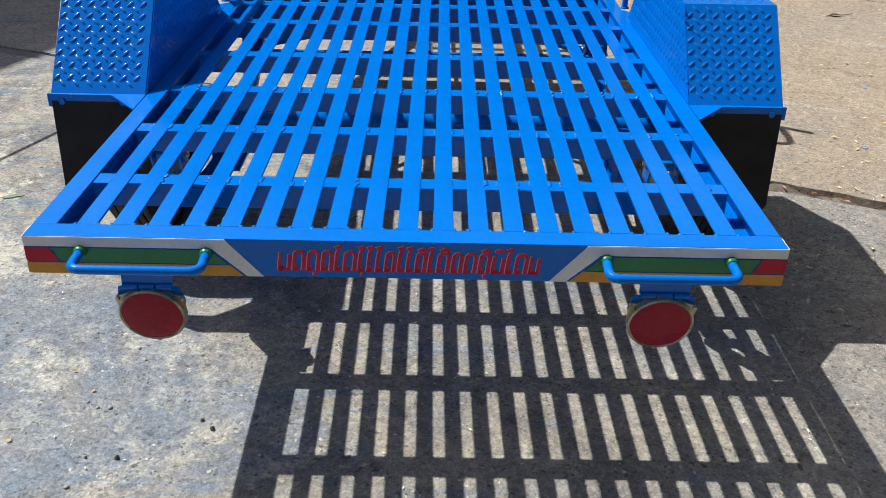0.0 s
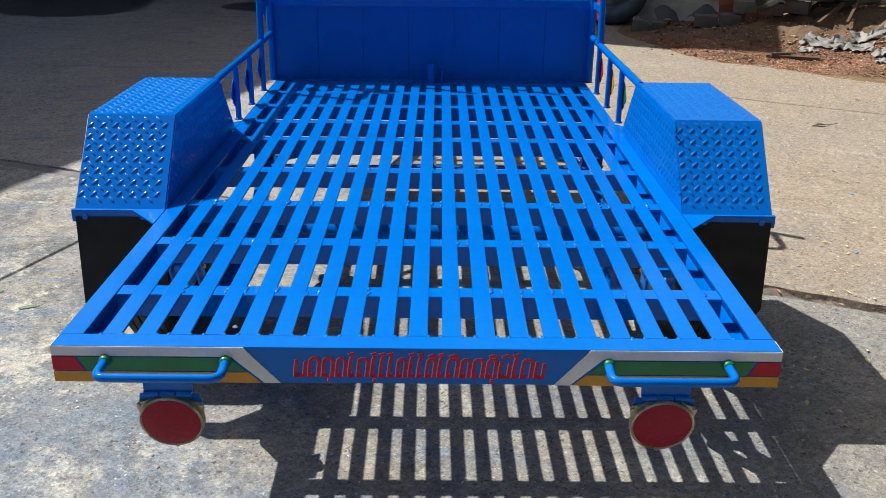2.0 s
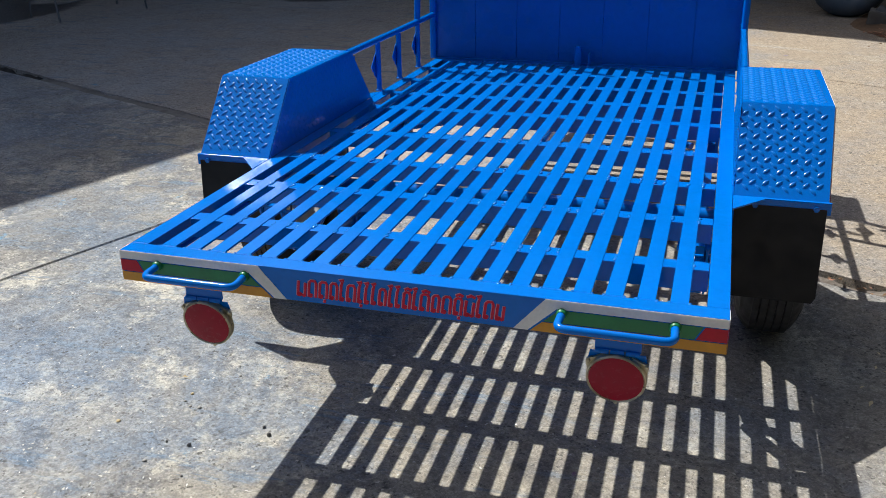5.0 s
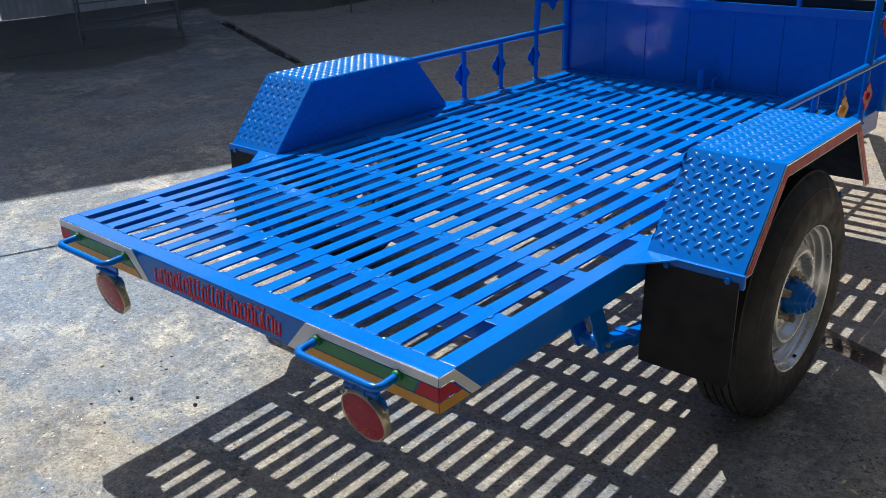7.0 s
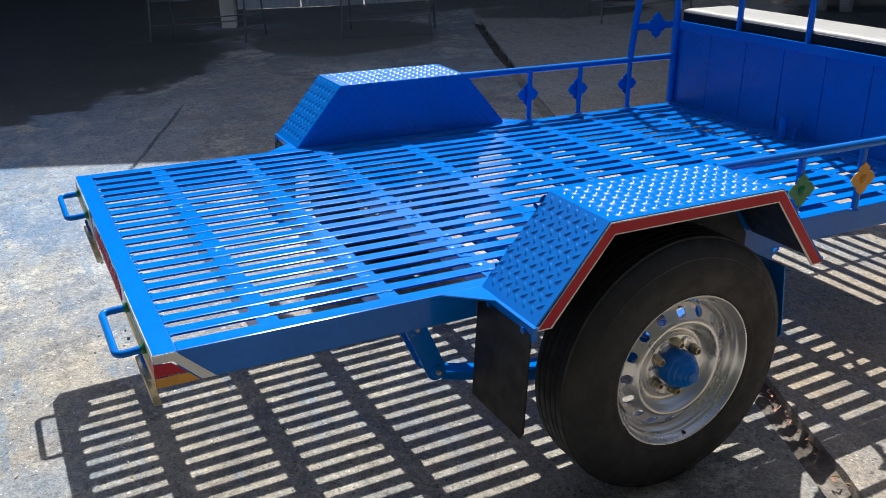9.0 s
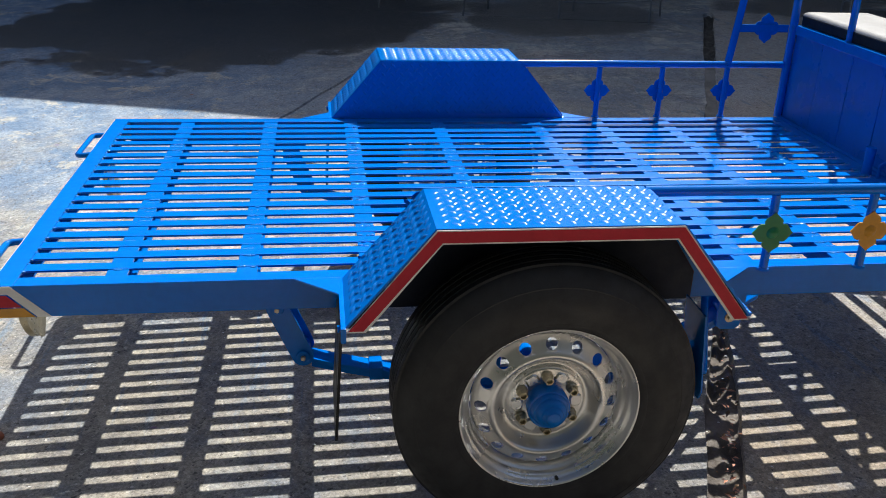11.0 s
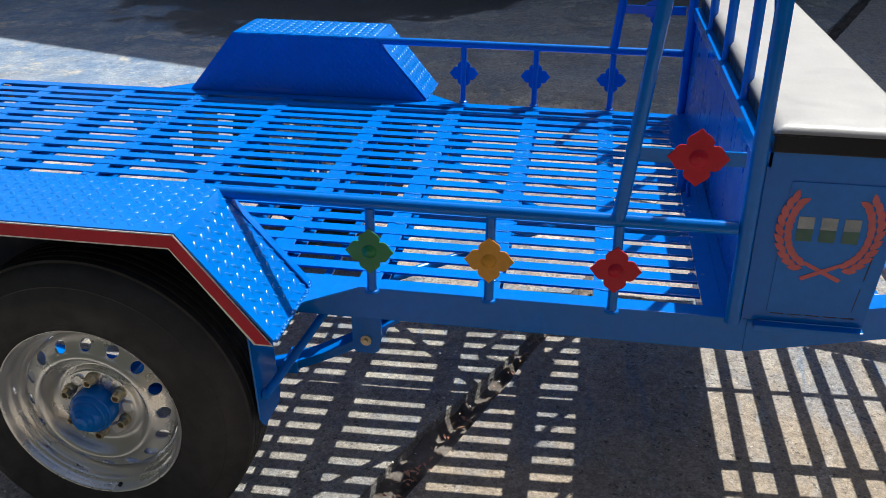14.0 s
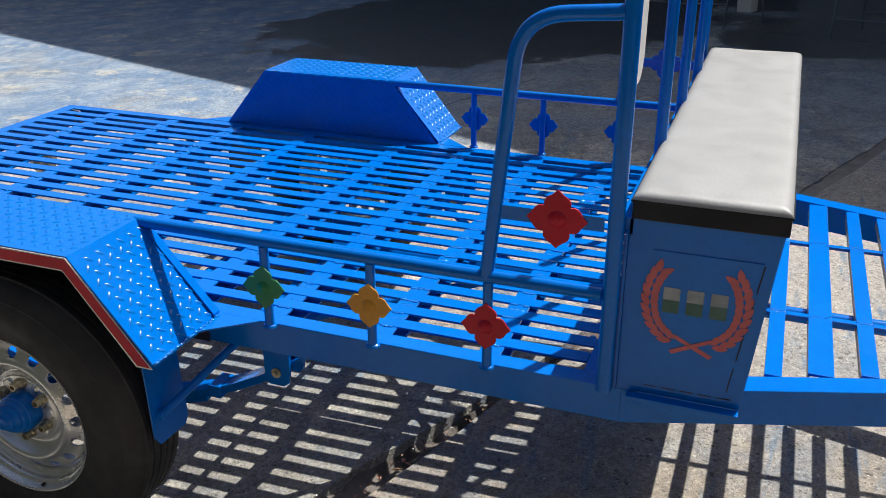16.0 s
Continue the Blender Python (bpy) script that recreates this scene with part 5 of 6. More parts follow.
def build_front():
    # tapering platform and drawbar ahead of the bench
    r = random.Random(14)
    for s in (-1, 1):
        bm = fresh()
        y0, y1, x0, x1 = 2.5855, 3.42, 0.70, 0.42
        prism(bm, [(x0, y0), (x1, y1), (x1 - 0.055, y1), (x0 - 0.058, y0)], 0.078, lambda a, b, c: (s * a, b, -0.078 + c))
        part("front_side_beam", bm, BLUE, trailer)
        bm = fresh()
        prism(bm, [(0.40, 3.43), (0.05, 4.25), (0.00, 4.25), (0.34, 3.43)], 0.07, lambda a, b, c: (s * a, b, -0.080 + c))
        part("drawbar", bm, BLUE, trailer)
    bm = fresh()
    box(bm, -0.365, 0.365, 3.37, 3.42, -0.06, -0.001, 0.002)
    part("front_cross_beam", bm, BLUE, trailer)
    for y, w in ((2.862, 0.034), (2.953, 0.050), (3.046, 0.034), (3.126, 0.034), (3.203, 0.034), (3.282, 0.034)):
        half = 0.70 - (y + w / 2 - 2.5855) * 0.3355 - 0.0575
        bm = fresh()
        box(bm, -half, half, y - w / 2, y + w / 2, -0.006, 0.0, 0.001)
        slat = part("front_slat", bm, BLUE, trailer)
        bm = fresh()
        box(bm, -half, half, y - w / 2 + 0.0005, y - w / 2 + 0.0045, -0.026, -0.0062, 0.0008)
        part("slat_leg", bm, LEGGREY, slat, "dull grey folded leg under the slat")
        bm = fresh()
        for x in (-0.20, 0.245):
            for k in range(5):
                bmesh.ops.create_icosphere(bm, subdivisions=2, radius=1, matrix=Matrix.LocRotScale((x + r.uniform(-0.009, 0.009), y - w * 0.4 + k * w * 0.2, -0.0004), None, (0.0035, r.uniform(0.004, 0.007), 0.0022)))
        part("weld_bead", bm, WELDBLUE, slat, "shiny weld where the strap crosses", kind="stuff")
    for x in (-0.20, 0.245):
        bm = fresh()
        box(bm, x - 0.009, x + 0.009, 2.60, 3.369, -0.0095, -0.0012, 0.001)
        part("thin_strap", bm, BLUE, trailer)
    bm = fresh()
    tube(bm, [(0.16, 2.59, -0.045), (0.16, 3.369, -0.045)], 0.018, 14)
    part("under_tube", bm, BLUE, trailer)
    bm = fresh()
    tube(bm, [(0.0, 4.1, -0.04), (0.0, 4.1, -0.500)], 0.024, 14)
    lathe(bm, [(0.06, 0.0), (0.06, 0.008)], lambda a, b, h: (a, 4.1 + b, -0.505 + h), 20)
    part("prop_stand", bm, BLUE, trailer, "blue prop stand under the drawbar")


build_front()

# ---- the shed on the shady side ----
EAVE, BAY = 6.0, 4.4


def slab(name, a0, a1, b0, b1, z0, z1, material, label, category, kind="structure"):
    bm = fresh()
    box(bm, a0, a1, b0, b1, z0 if z0 else -0.06, z1)
    return thing(name, label, category, bm, material, YARD, kind=kind, smooth=0)


slab("roof_1", -14.0, -7.17, -16.0, 8.3, EAVE, EAVE + 0.12, ROOFTIN, "wide tin roof of the open workshop shed", "roof")
slab("roof_2", -14.0, -1.46, 7.70, 15.3, BAY - 0.02, BAY + 0.10, ROOFTIN, "tin roof over the end bay of the shed", "roof")
# added out of view, so that its shadow edge crosses the rubble
slab("roof_3", -7.1, -2.72, 6.72, 7.699, BAY - 0.02, BAY + 0.10, ROOFTIN, "short unseen tin overhang added to shade the rubble", "roof")
slab("wall_west", -14.2, -14.0, -16.0, -0.3, 0.0, EAVE + 0.12, BACKWALL, "grey back wall of the workshop", "wall")
# out of sight behind the tin sheets; left low to admit sky light
slab("wall_west_low", -14.2, -14.0, -0.3, 3.3, 0.0, 2.2, BACKWALL, "unseen back wall part kept low to let light into the workshop", "wall")
slab("wall_west_far", -14.2, -14.0, 3.3, 15.3, 0.0, EAVE + 0.12, BACKWALL, "grey back wall of the workshop", "wall")
slab("wall_north", -14.0, -1.3, 15.3, 15.5, 0.0, BAY + 0.12, DARKWALL, "near-black end wall that closes the unlit workshop depth", "wall")
slab("wall_shed_side", -1.45, -1.26, 7.79, 15.3, 0.0, BAY - 0.03, DARKWALL, "dark side wall of the shed bay", "wall")


# unseen dark walls, added to close the yard behind the viewer's path and keep sky light off the trailer
slab("wall_east", 3.4, 3.6, -12.0, 12.0, 0.0, 4.6, SKYBLOCK, "added dark wall that closes the yard and holds back sky light", "wall")
slab("wall_south", -14.0, 3.4, -12.2, -12.0, 0.0, 3.0, SKYBLOCK, "added dark wall that closes the yard and holds back sky light", "wall")


def corrugated(bm, width, height, wave, depth, place, steps=8):
    """A wavy sheet with thickness; place(along, up, out)."""
    n = int(width / wave * steps)
    for lo in (0.0, 0.002):
        cols = []
        for k in range(n + 1):
            w = k / steps * 2 * math.pi
            out = depth * math.sin(w) + lo
            cols.append((bm.verts.new(place(k * wave / steps, 0, out)), bm.verts.new(place(k * wave / steps, height, out))))
        for p, q in zip(cols, cols[1:]):
            bm.faces.new((p[0], q[0], q[1], p[1]))


def build_shed_things():
    # corrugated sheets closing the far side, above a gap
    for k in range(6):
        bm = fresh()
        corrugated(bm, 0.80, 2.3, 0.076, 0.009, lambda p, q, o: yard(-9.75 + o, -0.95 + k * 0.815 + p, -0.02 + q), 6)
        thing("tin_sheet", "weathered grey corrugated tin sheet of the shed side", "corrugated sheet", bm, TIN, group="shed side sheets")
    for b in (-0.86, 5.6):
        bm = fresh()
        box(bm, -8.38, -8.22, b - 0.08, b + 0.08, -0.03, EAVE, 0.008)
        thing("post", "pale concrete post of the shed standing on the floor", "post", bm, BLOCK, YARD, group="shed posts")
    # tube racks
    for a, b, turn, long_, high in ((-7.54, -0.97, -0.28, 1.06, 0.75), (-7.40, 0.94, -0.15, 0.92, 0.8), (-7.55, 3.68, 0.0, 0.97, 0.8)):
        m = YARD @ pose(a, b, fall(*yard(a, b).xy), 0, 0, math.degrees(turn))
        rack = thing("tube_rack", "galvanised tube rack standing in the shed", "rack", m=m, group="tube racks")
        for y in (-long_ / 2, long_ / 2):
            for x in (-0.22, 0.22):
                bm = fresh()
                tube(bm, [(x * 1.25, y, 0.0), (x * 0.8, y * 0.98, high)], 0.0105, 8)
                part("leg", bm, RACK, rack)
        for x in (-0.22, 0.22):
            for z in (0.20, 0.44, high):
                w = 1.25 - 0.45 * z / high
                bm = fresh()
                tube(bm, [(x * w, -long_ / 2, z - 0.03), (x * w, -long_ * 0.1, z - 0.025), (x * w, long_ / 2, z + 0.03)], 0.007, 8)
                part("crossbar", bm, RACK, rack)
    # blue tub, pails, leaning pipes, ladder
    bm = fresh()
    lathe(bm, [(0.30, 0.0), (0.34, 0.05), (0.42, 0.5), (0.47, 0.62), (0.49, 0.63), (0.49, 0.60), (0.44, 0.50)], lambda a, b, h: (a, b, h + 0.18), 32)
    thing("blue_tub", "large dusty blue plastic tub standing on two pails", "tub", bm, TUB, pose(-4.95, 8.75, 0))
    spots = ((-4.62, 8.35, PAIL, "dirty white paint pail", 0.18), (-4.86, 8.22, PAIL, "dirty white paint pail", 0.18), (-4.15, 9.35, PAIL, "dirty white paint pail", 0.30), (-3.92, 9.30, PAILBLUE, "dark blue paint pail with a pale label", 0.30), (-3.66, 9.28, PAIL, "dirty white paint pail with a wire bail", 0.31), (-4.38, 9.42, PAIL, "small dusty pail", 0.22))
    for x, y, mat, label, high in spots:
        r = high * 0.42
        pail = thing("paint_pail", label + " on the shed floor", "pail", m=pose(x, y, 0), group="paint pails")
        bm = fresh()
        lathe(bm, [(r * 0.86, 0), (r * 0.9, 0.01), (r, high - 0.03), (r * 1.05, high - 0.025), (r * 1.05, high - 0.008), (r * 1.02, high)], lambda a, b, h: (a, b, h), 24)
        part("body", bm, mat, pail)
        bm = fresh()
        tube(bm, [(r * math.cos(w), -r * 1.04, high - 0.03 - 0.5 * r * math.sin(w)) for w in (math.pi * k / 12 for k in range(13))], 0.003, 6)
        part("bail", bm, PIPE, pail)
    for a, b in (((-3.3, 9.55, 0.012), (-4.3, 10.9, 1.35)), ((-3.15, 9.75, 0.012), (-3.95, 11.0, 1.5)), ((-3.55, 9.6, 0.012), (-4.6, 10.6, 0.9)), ((-2.55, 10.0, 0.02), (-4.2, 9.05, 0.03)), ((-1.6, 12.0, 0.02), (-3.4, 10.6, 0.02))):
        bm = fresh()
        tube(bm, [a, b], 0.018, 8)
        thing("pipe", "grey steel pipe lying or leaning in the shed", "pipe", bm, PIPE, group="loose pipes")
    for x, y, r, high in ((-2.9, 11.6, 0.29, 0.88), (-3.55, 11.9, 0.29, 0.88)):
        bm = fresh()
        lathe(bm, [(r, 0), (r * 1.02, 0.01), (r, 0.03), (r, high / 3), (r * 1.03, high / 3 + 0.012), (r, high / 3 + 0.025), (r, high * 2 / 3), (r * 1.03, high * 2 / 3 + 0.012), (r, high * 2 / 3 + 0.025), (r, high - 0.02), (r * 1.02, high)], lambda a, b, h: (a, b, h), 28)
        thing("steel_drum", "dull grey steel drum deep in the shed", "drum", bm, PIPE, pose(x, y, 0), group="drums")
    ladder = thing("ladder", "grey metal ladder leaning in the dark shed", "ladder")
    for dx in (0.0, 0.38):
        bm = fresh()
        tube(bm, [(-1.75 + dx, 11.2, 0.015), (-1.75 + dx, 11.9, 2.4)], 0.018, 8)
        part("stile", bm, PIPE, ladder)
    for k in range(7):
        bm = fresh()
        t = 0.25 + 0.3 * k
        tube(bm, [(-1.75, 11.2 + 0.7 * t / 2.4, t), (-1.37, 11.2 + 0.7 * t / 2.4, t)], 0.012, 8)
        part("rung", bm, PIPE, ladder)


build_shed_things()

# ---- the sunny corner: block wall, old tyre, rubble ----
WALL_B = 7.62


def build_block_wall():
    bm = fresh()
    box(bm, -1.25, 3.39, WALL_B + 0.012, WALL_B + 0.15, 0.0, 2.4)
    wall = thing("wall_block", "grey concrete block wall, stained rusty near the ground", "wall", bm, MORTAR, YARD, kind="structure", smooth=0)
    bm = fresh()
    box(bm, -0.199, 0.199, 0.0, 0.02, 0.001, 0.199, 0.002)
    block = finish(bm, "wall_block_piece", BLOCK)
    for row in range(12):
        for k in range(11):
            ob = part("block", block, None, wall)
            ob.location = (-1.05 + k * 0.40 + (0.2 if row % 2 else 0), WALL_B + rnd.uniform(-0.002, 0.002), row * 0.20)


def build_old_tyre():
    m = YARD @ pose(-1.22, WALL_B - 0.25, 0.338, 90 - 10, 0, 8)
    tyre = thing("old_tyre", "old bluish-black tyre on its steel rim leaning at the wall", "tyre", m=m)
    bm = fresh()
    lathe(bm, [(0.20, 0.075), (0.215, 0.10), (0.26, 0.118), (0.305, 0.105), (0.335, 0.07), (0.35, 0.02), (0.35, -0.02), (0.335, -0.07), (0.305, -0.105), (0.26, -0.118), (0.215, -0.10), (0.20, -0.075)], lambda a, b, h: (a, b, h), 48, cap=False)
    part("casing", bm, TUBE_TYRE, tyre)
    bm = fresh()
    lathe(bm, [(0.203, 0.08), (0.19, 0.06), (0.178, 0.035), (0.15, 0.05), (0.125, 0.055), (0.11, 0.035), (0.095, 0.03), (0.055, 0.03), (0.053, 0.0), (0.053, -0.05)], lambda a, b, h: (a, b, h), 32, cap=False)
    part("rim", bm, OLDRIM, tyre, "dull steel rim")
    for k in range(6):
        w = k * math.pi / 3
        bm = fresh()
        lathe(bm, [(0.014, 0.028), (0.014, 0.045)], lambda a, b, h: (0.075 * math.cos(w) + a, 0.075 * math.sin(w) + b, h), 6)
        part("nut", bm, PIPE, tyre)


def mound(a, b):
    """Height of the rubble heap over the yard."""
    p = yard(a, b)
    ridge = 0.92 * math.exp(-((a - 2.25) / 0.95) ** 2 - ((b - 7.35) / 0.75) ** 2)
    low = 0.17 * math.exp(-((a - 0.5) / 0.75) ** 2 - ((b - 7.2) / 0.5) ** 2)
    front = 5.95 + 0.75 / (1 + math.exp((a + 0.35) * 5)) + 0.06 * math.sin(a * 5.1)
    apron = 0.045 / (1 + math.exp(-(b - front) * 12)) / (1 + math.exp(-(a + 0.95) * 9)) / (1 + math.exp((a - 3.5) * 7))
    rough = 0.10 * noise.noise((p.x * 1.9, p.y * 1.9, 0)) + 0.06 * noise.noise((p.x * 6, p.y * 6, 3)) + 0.035 * noise.noise((p.x * 15, p.y * 15, 5))
    h = ridge + low + apron
    return h + rough * min(1, h * 4) - 0.014


def build_rubble():
    bm = fresh()
    grid = []
    A, B = 130, 56
    for i in range(A + 1):
        a = -1.2 + 4.58 * i / A
        grid.append([bm.verts.new(yard(a, 5.75 + 1.855 * j / B, mound(a, 5.75 + 1.855 * j / B))) for j in range(B + 1)])
    for r, s in zip(grid, grid[1:]):
        for j in range(B):
            bm.faces.new((r[j], s[j], s[j + 1], r[j + 1]))
    thing("soil_heap", "brown earth heap with rubble against the block wall", "soil heap", bm, SOIL, kind="stuff")

    def spread(lo_a, hi_a, lo_b, hi_b):
        def spot(r):
            for _ in range(20):
                a, b = r.uniform(lo_a, hi_a), r.uniform(lo_b, hi_b)
                if mound(a, b) > -0.004:
                    break
            return yard(a, b, max(mound(a, b), 0.0))
        return spot
    flakes("dry_leaf_litter", "reddish-brown dry leaves spread along the heap's foot", "leaves", 9000, spread(-0.9, 3.2, 5.85, 6.65), 0.0108, LITTER, 21)
    flakes("dry_leaf_litter", "sparse dry leaves on the earth heap", "leaves", 700, spread(-0.8, 3.2, 6.5, 7.5), 0.018, LITTER, 22)
    flakes("pale_litter", "pale straw and paper bits on the heap", "litter", 420, spread(-0.6, 3.0, 5.9, 7.4), 0.02, PALELEAF, 23)
    r = random.Random(9)
    # clods and stones
    bm = fresh()
    for _ in range(420):
        a, b = r.uniform(-0.7, 3.2), r.uniform(6.1, 7.55)
        s = r.uniform(0.005, 0.020)
        bmesh.ops.create_icosphere(bm, subdivisions=1, radius=1, matrix=Matrix.LocRotScale(yard(a, b, mound(a, b) + s * 0.3), Euler((r.uniform(0, 6), r.uniform(0, 6), 0)), (s, s * r.uniform(0.6, 1), s * r.uniform(0.5, 0.9))))
    thing("clods", "loose clods of earth on the heap", "soil", bm, SOIL, kind="stuff", smooth=0)
    # bricks
    bm = fresh()
    box(bm, -0.10, 0.10, -0.05, 0.05, 0.0, 0.058, 0.004)
    brick = finish(bm, "brick", BRICK)
    stack = [(-0.125, 0, 0.125), (0.095, 0, 0.125), (-0.13, 0, 0.184), (0.09, 0, 0.184), (-0.135, 0, 0.243), (0.08, 0, 0.243), (-0.13, 0, 0.302), (0.31, 0.02, 0.125), (0.30, 0.02, 0.184), (0.52, 0.03, 0.15), (-0.12, 0, 0.066), (0.10, 0, 0.066), (-0.12, 0, 0.007), (0.10, 0, 0.007), (0.32, 0.02, 0.066), (0.32, 0.02, 0.007)]
    for da, db, z in stack:
        ob = new("brick", brick)
        ob.matrix_world = YARD @ pose(da + rnd.uniform(-0.008, 0.008), 7.38 + db + rnd.uniform(-0.008, 0.008), z, 0, 0, rnd.uniform(-4, 4))
        tagged(ob, "red clay brick stacked at the foot of the wall", "brick", "stacked bricks")
    # grey blocks
    bm = fresh()
    box(bm, -0.10, 0.10, -0.06, 0.06, 0.0, 0.10, 0.006)
    loose = finish(bm, "concrete_block", LOOSE)
    for a, b, z, turn, tip in ((-0.30, 7.12, 0.03, 8, 0), (-0.08, 7.10, 0.02, -6, 0), (0.02, 7.12, 0.12, 4, 0), (0.24, 7.12, 0.05, 6, 0), (0.45, 7.15, 0.06, -10, 0), (0.62, 7.2, 0.08, 25, 12), (0.80, 7.2, 0.1, -18, 24), (0.33, 7.15, 0.15, -5, 0), (0.98, 7.2, 0.06, 30, -20), (0.72, 7.28, 0.2, 50, 35)):
        ob = new("concrete_block", loose)
        ob.matrix_world = YARD @ pose(a, b, max(mound(a, b), 0) + z - 0.03, tip, 0, turn)
        tagged(ob, "loose grey concrete block among the rubble", "block", "loose blocks")
    bm = fresh()
    box(bm, -0.14, 0.14, -0.09, 0.09, 0.0, 0.12, 0.012)
    thing("concrete_block", "large grey concrete lump beside the old tyre", "block", bm, LOOSE, YARD @ pose(-0.80, 7.02, 0.0, 0, 6, 12))
    # leaning corrugated fibre-cement sheets
    for k, (a0, b0, z0, a1, b1, z1, wide) in enumerate(((0.16, 6.90, 0.27, 2.25, 7.25, 1.46, 0.25), (0.60, 7.05, 0.20, 2.35, 7.42, 1.16, 0.22))):
        foot, head = yard(a0, b0, z0), yard(a1, b1, z1)
        along = (head - foot).normalized()
        out = along.cross(Vector((0, 0, 1))).normalized()
        up = out.cross(along)
        across = (up * 0.42 - out * 0.90).normalized()
        nrm = along.cross(across)
        bm = fresh()
        corrugated(bm, wide, (head - foot).length, 0.146, 0.024, lambda p, q, o: foot + across * p + along * q + nrm * o, 8)
        thing("roof_sheet", "weathered corrugated fibre-cement sheet propped on the rubble", "roofing sheet", bm, FIBRE, group="propped roof sheets")
    # boards and a pole
    for a, b, z, turn, tip, long_, half, mat in ((0.49, 6.22, 0.012, 6, 0, 0.40, 0.035, WOOD), (0.72, 6.98, 0.08, 50, -30, 0.30, 0.014, WOOD), (0.90, 7.0, 0.10, 72, -38, 0.36, 0.012, WOOD), (1.55, 6.75, 0.35, 112, 42, 1.3, 0.018, WOOD), (0.40, 6.20, 0.03, 26, 0, 0.16, 0.012, WOOD)):
        bm = fresh()
        box(bm, -long_ / 2, long_ / 2, -half, half, -0.016, 0.016, 0.004)
        thing("board", "weathered dark board lying on the heap", "board", bm, mat, YARD @ pose(a, b, max(mound(a, b), 0) + z, 0, tip, turn), group="loose boards")
    # crumpled plastic scraps
    for k, (a, b, s) in enumerate(((0.70, 6.62, 0.16), (0.92, 6.55, 0.15), (1.02, 6.75, 0.12), (1.18, 6.42, 0.12), (1.28, 6.9, 0.14), (1.38, 6.75, 0.10), (0.60, 6.42, 0.07), (1.15, 6.22, 0.07))):
        bm = fresh()
        n, rows = 18, []
        for i in range(n + 1):
            row = []
            for j in range(n + 1):
                u, v = (i / n - 0.5) * 2, (j / n - 0.5) * 2
                du, dv = 0.35 * noise.noise((u * 2, v * 2, k)), 0.35 * noise.noise((u * 2, v * 2, k + 9))
                aa, bb = a + (u + du) * s, b + (v * 0.6 + dv) * s
                h = abs(noise.noise((u * 2.1 + k * 7, v * 2.1, 1))) * 0.45 * s + abs(noise.noise((u * 7 + k, v * 7, 2))) * 0.05 * s
                row.append(bm.verts.new(yard(aa, bb, max(mound(aa, bb), 0) + 0.012 + h)))
            rows.append(row)
        for p, q in zip(rows, rows[1:]):
            for j in range(n):
                bm.faces.new((p[j], q[j], q[j + 1], p[j + 1]))
        thing("plastic_scrap", "crumpled grey plastic sheet scrap on the heap", "plastic scrap", bm, TARP, group="plastic scraps", smooth=60)
    # dark bent metal by the tyre
    for a, b, turn, s in ((-0.62, 7.15, 25, 0.85), (-0.42, 7.25, -35, 0.9), (-0.72, 6.98, 70, 0.6)):
        bm = fresh()
        corrugated(bm, 0.26 * s, 0.3 * s, 0.40 * s, 0.045 * s, lambda p, q, o: (p - 0.13 * s, q * 0.7, 0.035 * s + o + q * 0.35), 16)
        thing("bent_sheet", "dark bent scrap sheet beside the tyre", "scrap metal", bm, BACKWALL, YARD @ pose(a, b, max(mound(a, b), 0) + 0.01, 0, 0, turn), group="scrap sheets")
    # weeds
    r = random.Random(31)
    for a0, b0, w, count, high in ((1.42, 6.12, 0.16, 90, 0.06), (1.55, 6.75, 0.14, 90, 0.5), (1.9, 6.4, 0.3, 150, 0.15), (1.35, 6.6, 0.06, 26, 0.1)):
        verts, faces = [], []
        for _ in range(count):
            a, b = a0 + r.gauss(0, w * 0.5), b0 + r.gauss(0, w * 0.4)
            p = yard(a, b, max(mound(a, b), 0) + r.uniform(0.01, high))
            t, s = r.uniform(0, 6.28), r.uniform(0.012, 0.032)
            u, v = Vector((math.cos(t), math.sin(t), r.uniform(-0.3, 0.6))), Vector((-math.sin(t), math.cos(t), r.uniform(-0.3, 0.3)))
            n = len(verts)
            verts += [p - u * s, p - v * s * 0.7, p + u * s, p + v * s * 0.7]
            faces += [(n, n + 1, n + 2), (n, n + 2, n + 3)]
        me = bpy.data.meshes.new("weeds")
        me.from_pydata(verts, [], faces)
        me.materials.append(GREENLEAF)
        tagged(new("weeds", me), "low green weeds growing on the heap", "weeds", kind="stuff")


build_block_wall()
build_old_tyre()
build_rubble()


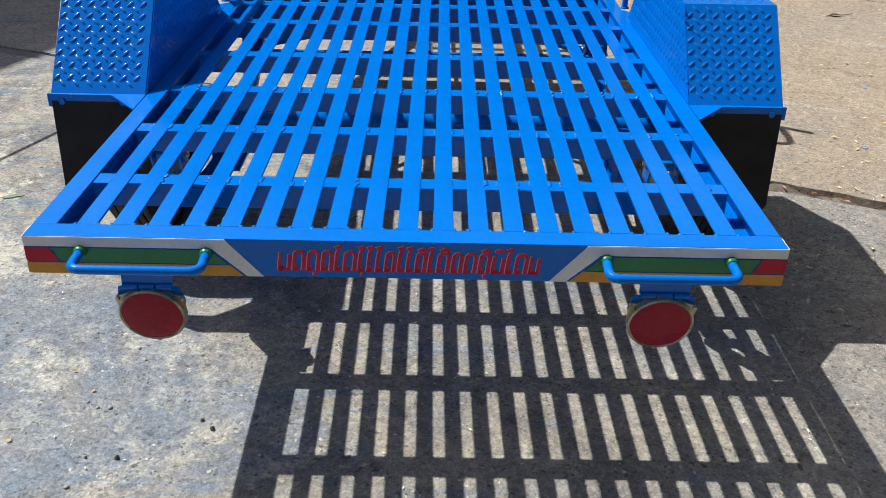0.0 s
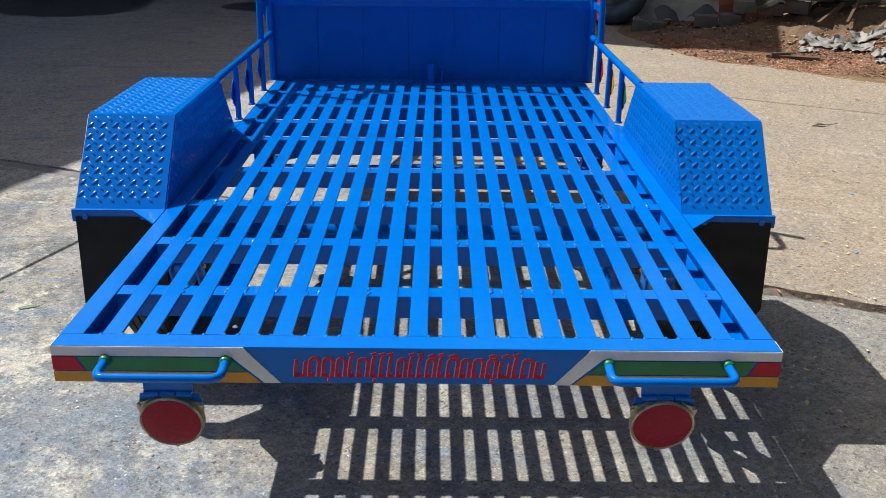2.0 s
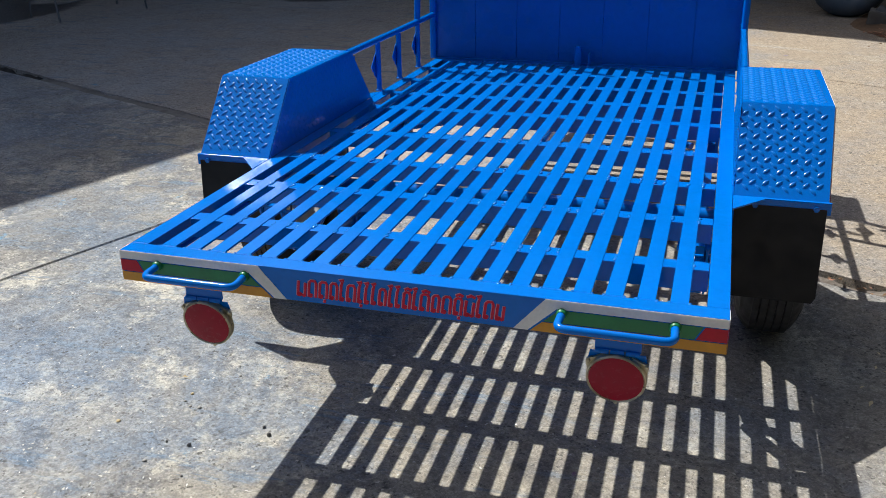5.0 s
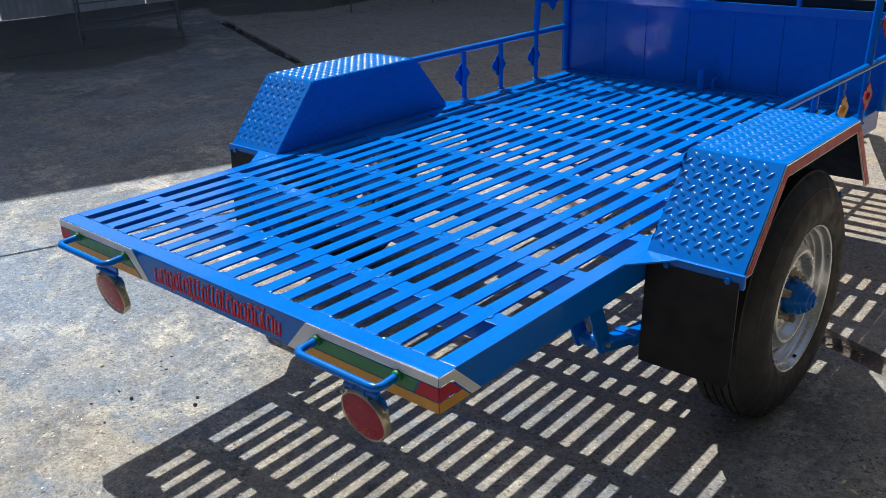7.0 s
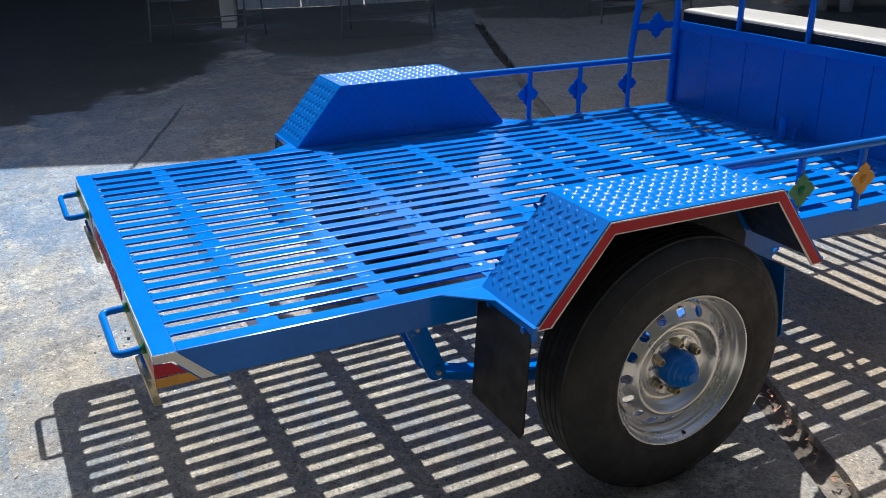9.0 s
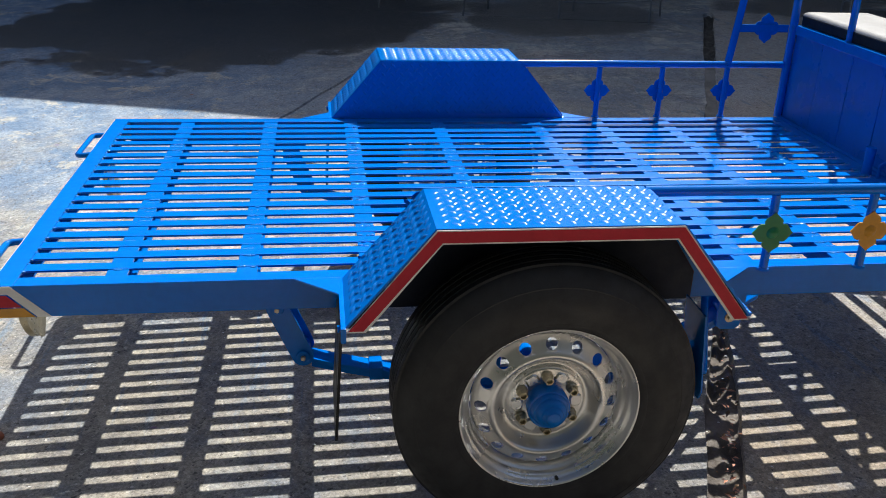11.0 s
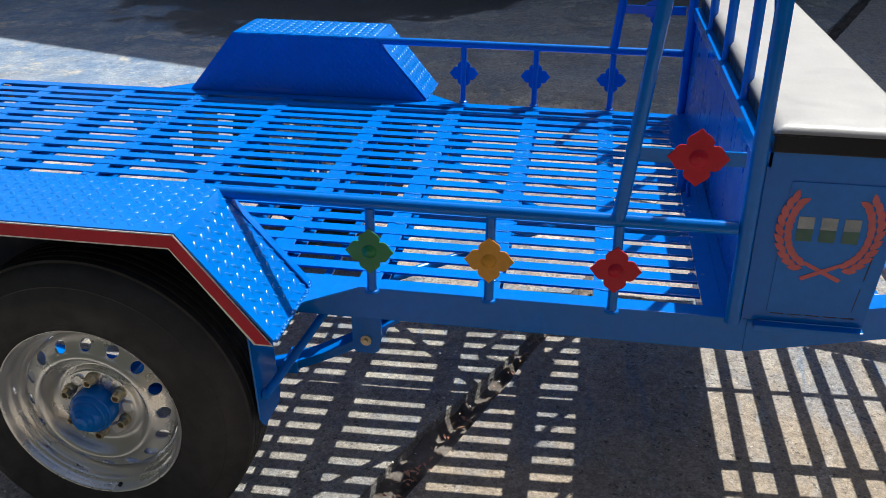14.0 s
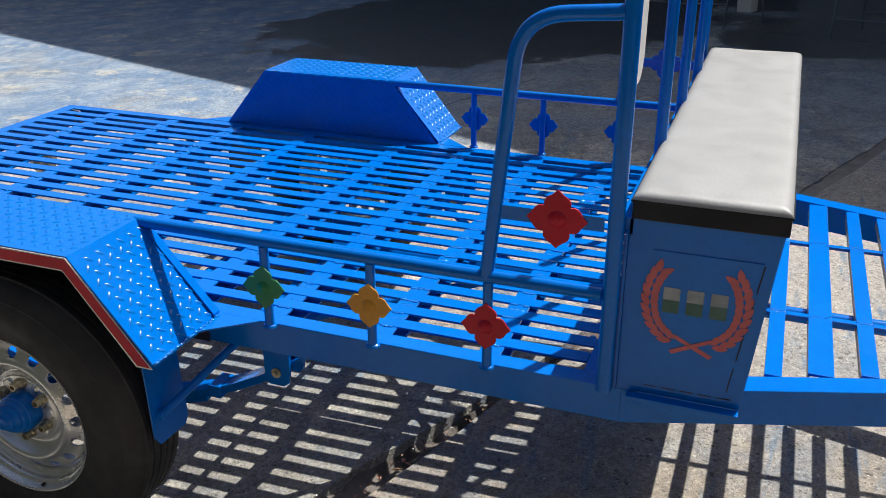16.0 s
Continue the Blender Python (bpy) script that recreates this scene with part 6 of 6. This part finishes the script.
def build_yard_bits():
    """Paint smears, pebbles and a twig lying on the concrete."""
    def smear(name, label, x, y, wide, long_, turn, material, seed):
        bm = fresh()
        outline = []
        for k in range(36):
            w = 2 * math.pi * k / 36
            r = 0.75 + 0.45 * noise.noise((math.cos(w) * 1.4, math.sin(w) * 1.4, seed)) + 0.30 * noise.noise((math.cos(w) * 5, math.sin(w) * 5, seed))
            outline.append((wide * r * math.cos(w), long_ * r * math.sin(w)))
        prism(bm, outline, 0.0014, lambda a, b, c: (a, b, c))
        thing(name, label, "paint mark", bm, material, pose(x, y, fall(x, y) + 0.0022, 0, 0, turn), group="paint marks", smooth=0)

    for k, (x, y, w, l, turn) in enumerate(((-1.64, 1.39, 0.045, 0.016, 15), (-1.58, 1.47, 0.030, 0.010, 25), (-1.42, 1.35, 0.048, 0.012, 18))):
        smear("paint_smear", "thin green paint smear on the concrete", x, y, w, l, turn, SMEARGREEN, 3.1 * k)
    for k, (x, y, w, l, turn) in enumerate(((1.78, 1.92, 0.018, 0.010, 30), (1.79, 1.59, 0.045, 0.010, 10), (2.06, 2.63, 0.016, 0.010, 80))):
        smear("paint_smear", "small pale blue paint spot on the concrete", x, y, w, l, turn, SMEARBLUE, 7.7 + k)
    r = random.Random(17)
    spots = ((-0.72, 0.48), (-0.69, 0.43), (-0.78, 0.30), (-0.78, 0.26), (-0.75, 0.24), (-0.72, 0.24), (-0.66, 0.34), (-0.54, 0.27), (-0.91, 0.12), (-0.73, -0.02))
    for x, y in spots:
        bm = fresh()
        bmesh.ops.create_icosphere(bm, subdivisions=2, radius=1)
        size = r.uniform(0.0035, 0.0065)
        for v in bm.verts:
            v.co *= size * (1 + 0.25 * noise.noise(v.co * 1.7 + Vector((x * 9, y * 9, 0))))
            v.co.z *= 0.55
        thing("pebble", "small pale pebble lying on the concrete", "pebble", bm, PALELEAF if r.random() < 0.3 else TARP, pose(x, y, fall(x, y) + size * 0.35, 0, 0, r.uniform(0, 180)), group="pebbles")
    for x, y in ((-0.72, 0.07), (-0.65, 0.07), (-0.49, 0.20), (-0.46, 0.17), (-0.60, -0.05)):
        bm = fresh()
        bmesh.ops.create_icosphere(bm, subdivisions=1, radius=1)
        size = r.uniform(0.004, 0.007)
        for v in bm.verts:
            v.co *= size * (1 + 0.3 * noise.noise(v.co * 1.7 + Vector((x * 9, y * 9, 0))))
        thing("pebble", "small dark grit pebble lying on the concrete", "pebble", bm, PIPE, pose(x, y, fall(x, y) + size * 0.5), group="pebbles")
    bm = fresh()
    bmesh.ops.create_icosphere(bm, subdivisions=3, radius=1)
    for v in bm.verts:
        v.co *= 1 + 0.35 * noise.noise(v.co * 1.3) + 0.12 * noise.noise(v.co * 4)
        v.co = Vector((v.co.x * 0.017, v.co.y * 0.012, v.co.z * 0.011))
    thing("stone", "rust-brown stone chip lying on the concrete", "stone", bm, BRICK, pose(0.377, -0.189, fall(0.377, -0.189) + 0.008, 0, 0, 40))
    twig = thing("twig", "dark dry twig with a shrivelled leaf on the concrete", "twig", m=pose(2.40, 3.84, fall(2.40, 3.84) + 0.004, 0, 0, 12))
    bm = fresh()
    tube(bm, [(-0.09, 0, 0.0), (-0.03, 0.006, 0.004), (0.02, 0.0, 0.002), (0.09, 0.008, 0.006)], [0.0025, 0.003, 0.0025, 0.0015], 6)
    part("stem", bm, WOOD, twig)
    bm = fresh()
    prism(bm, [(-0.035, 0.0), (-0.01, 0.016), (0.015, 0.012), (0.028, 0.0), (0.012, -0.014), (-0.012, -0.011)], 0.004, lambda a, b, c: (a - 0.03, b, 0.004 + c + 0.25 * abs(b)))
    part("leaf", bm, WOOD, twig, "shrivelled brown leaf")


build_yard_bits()
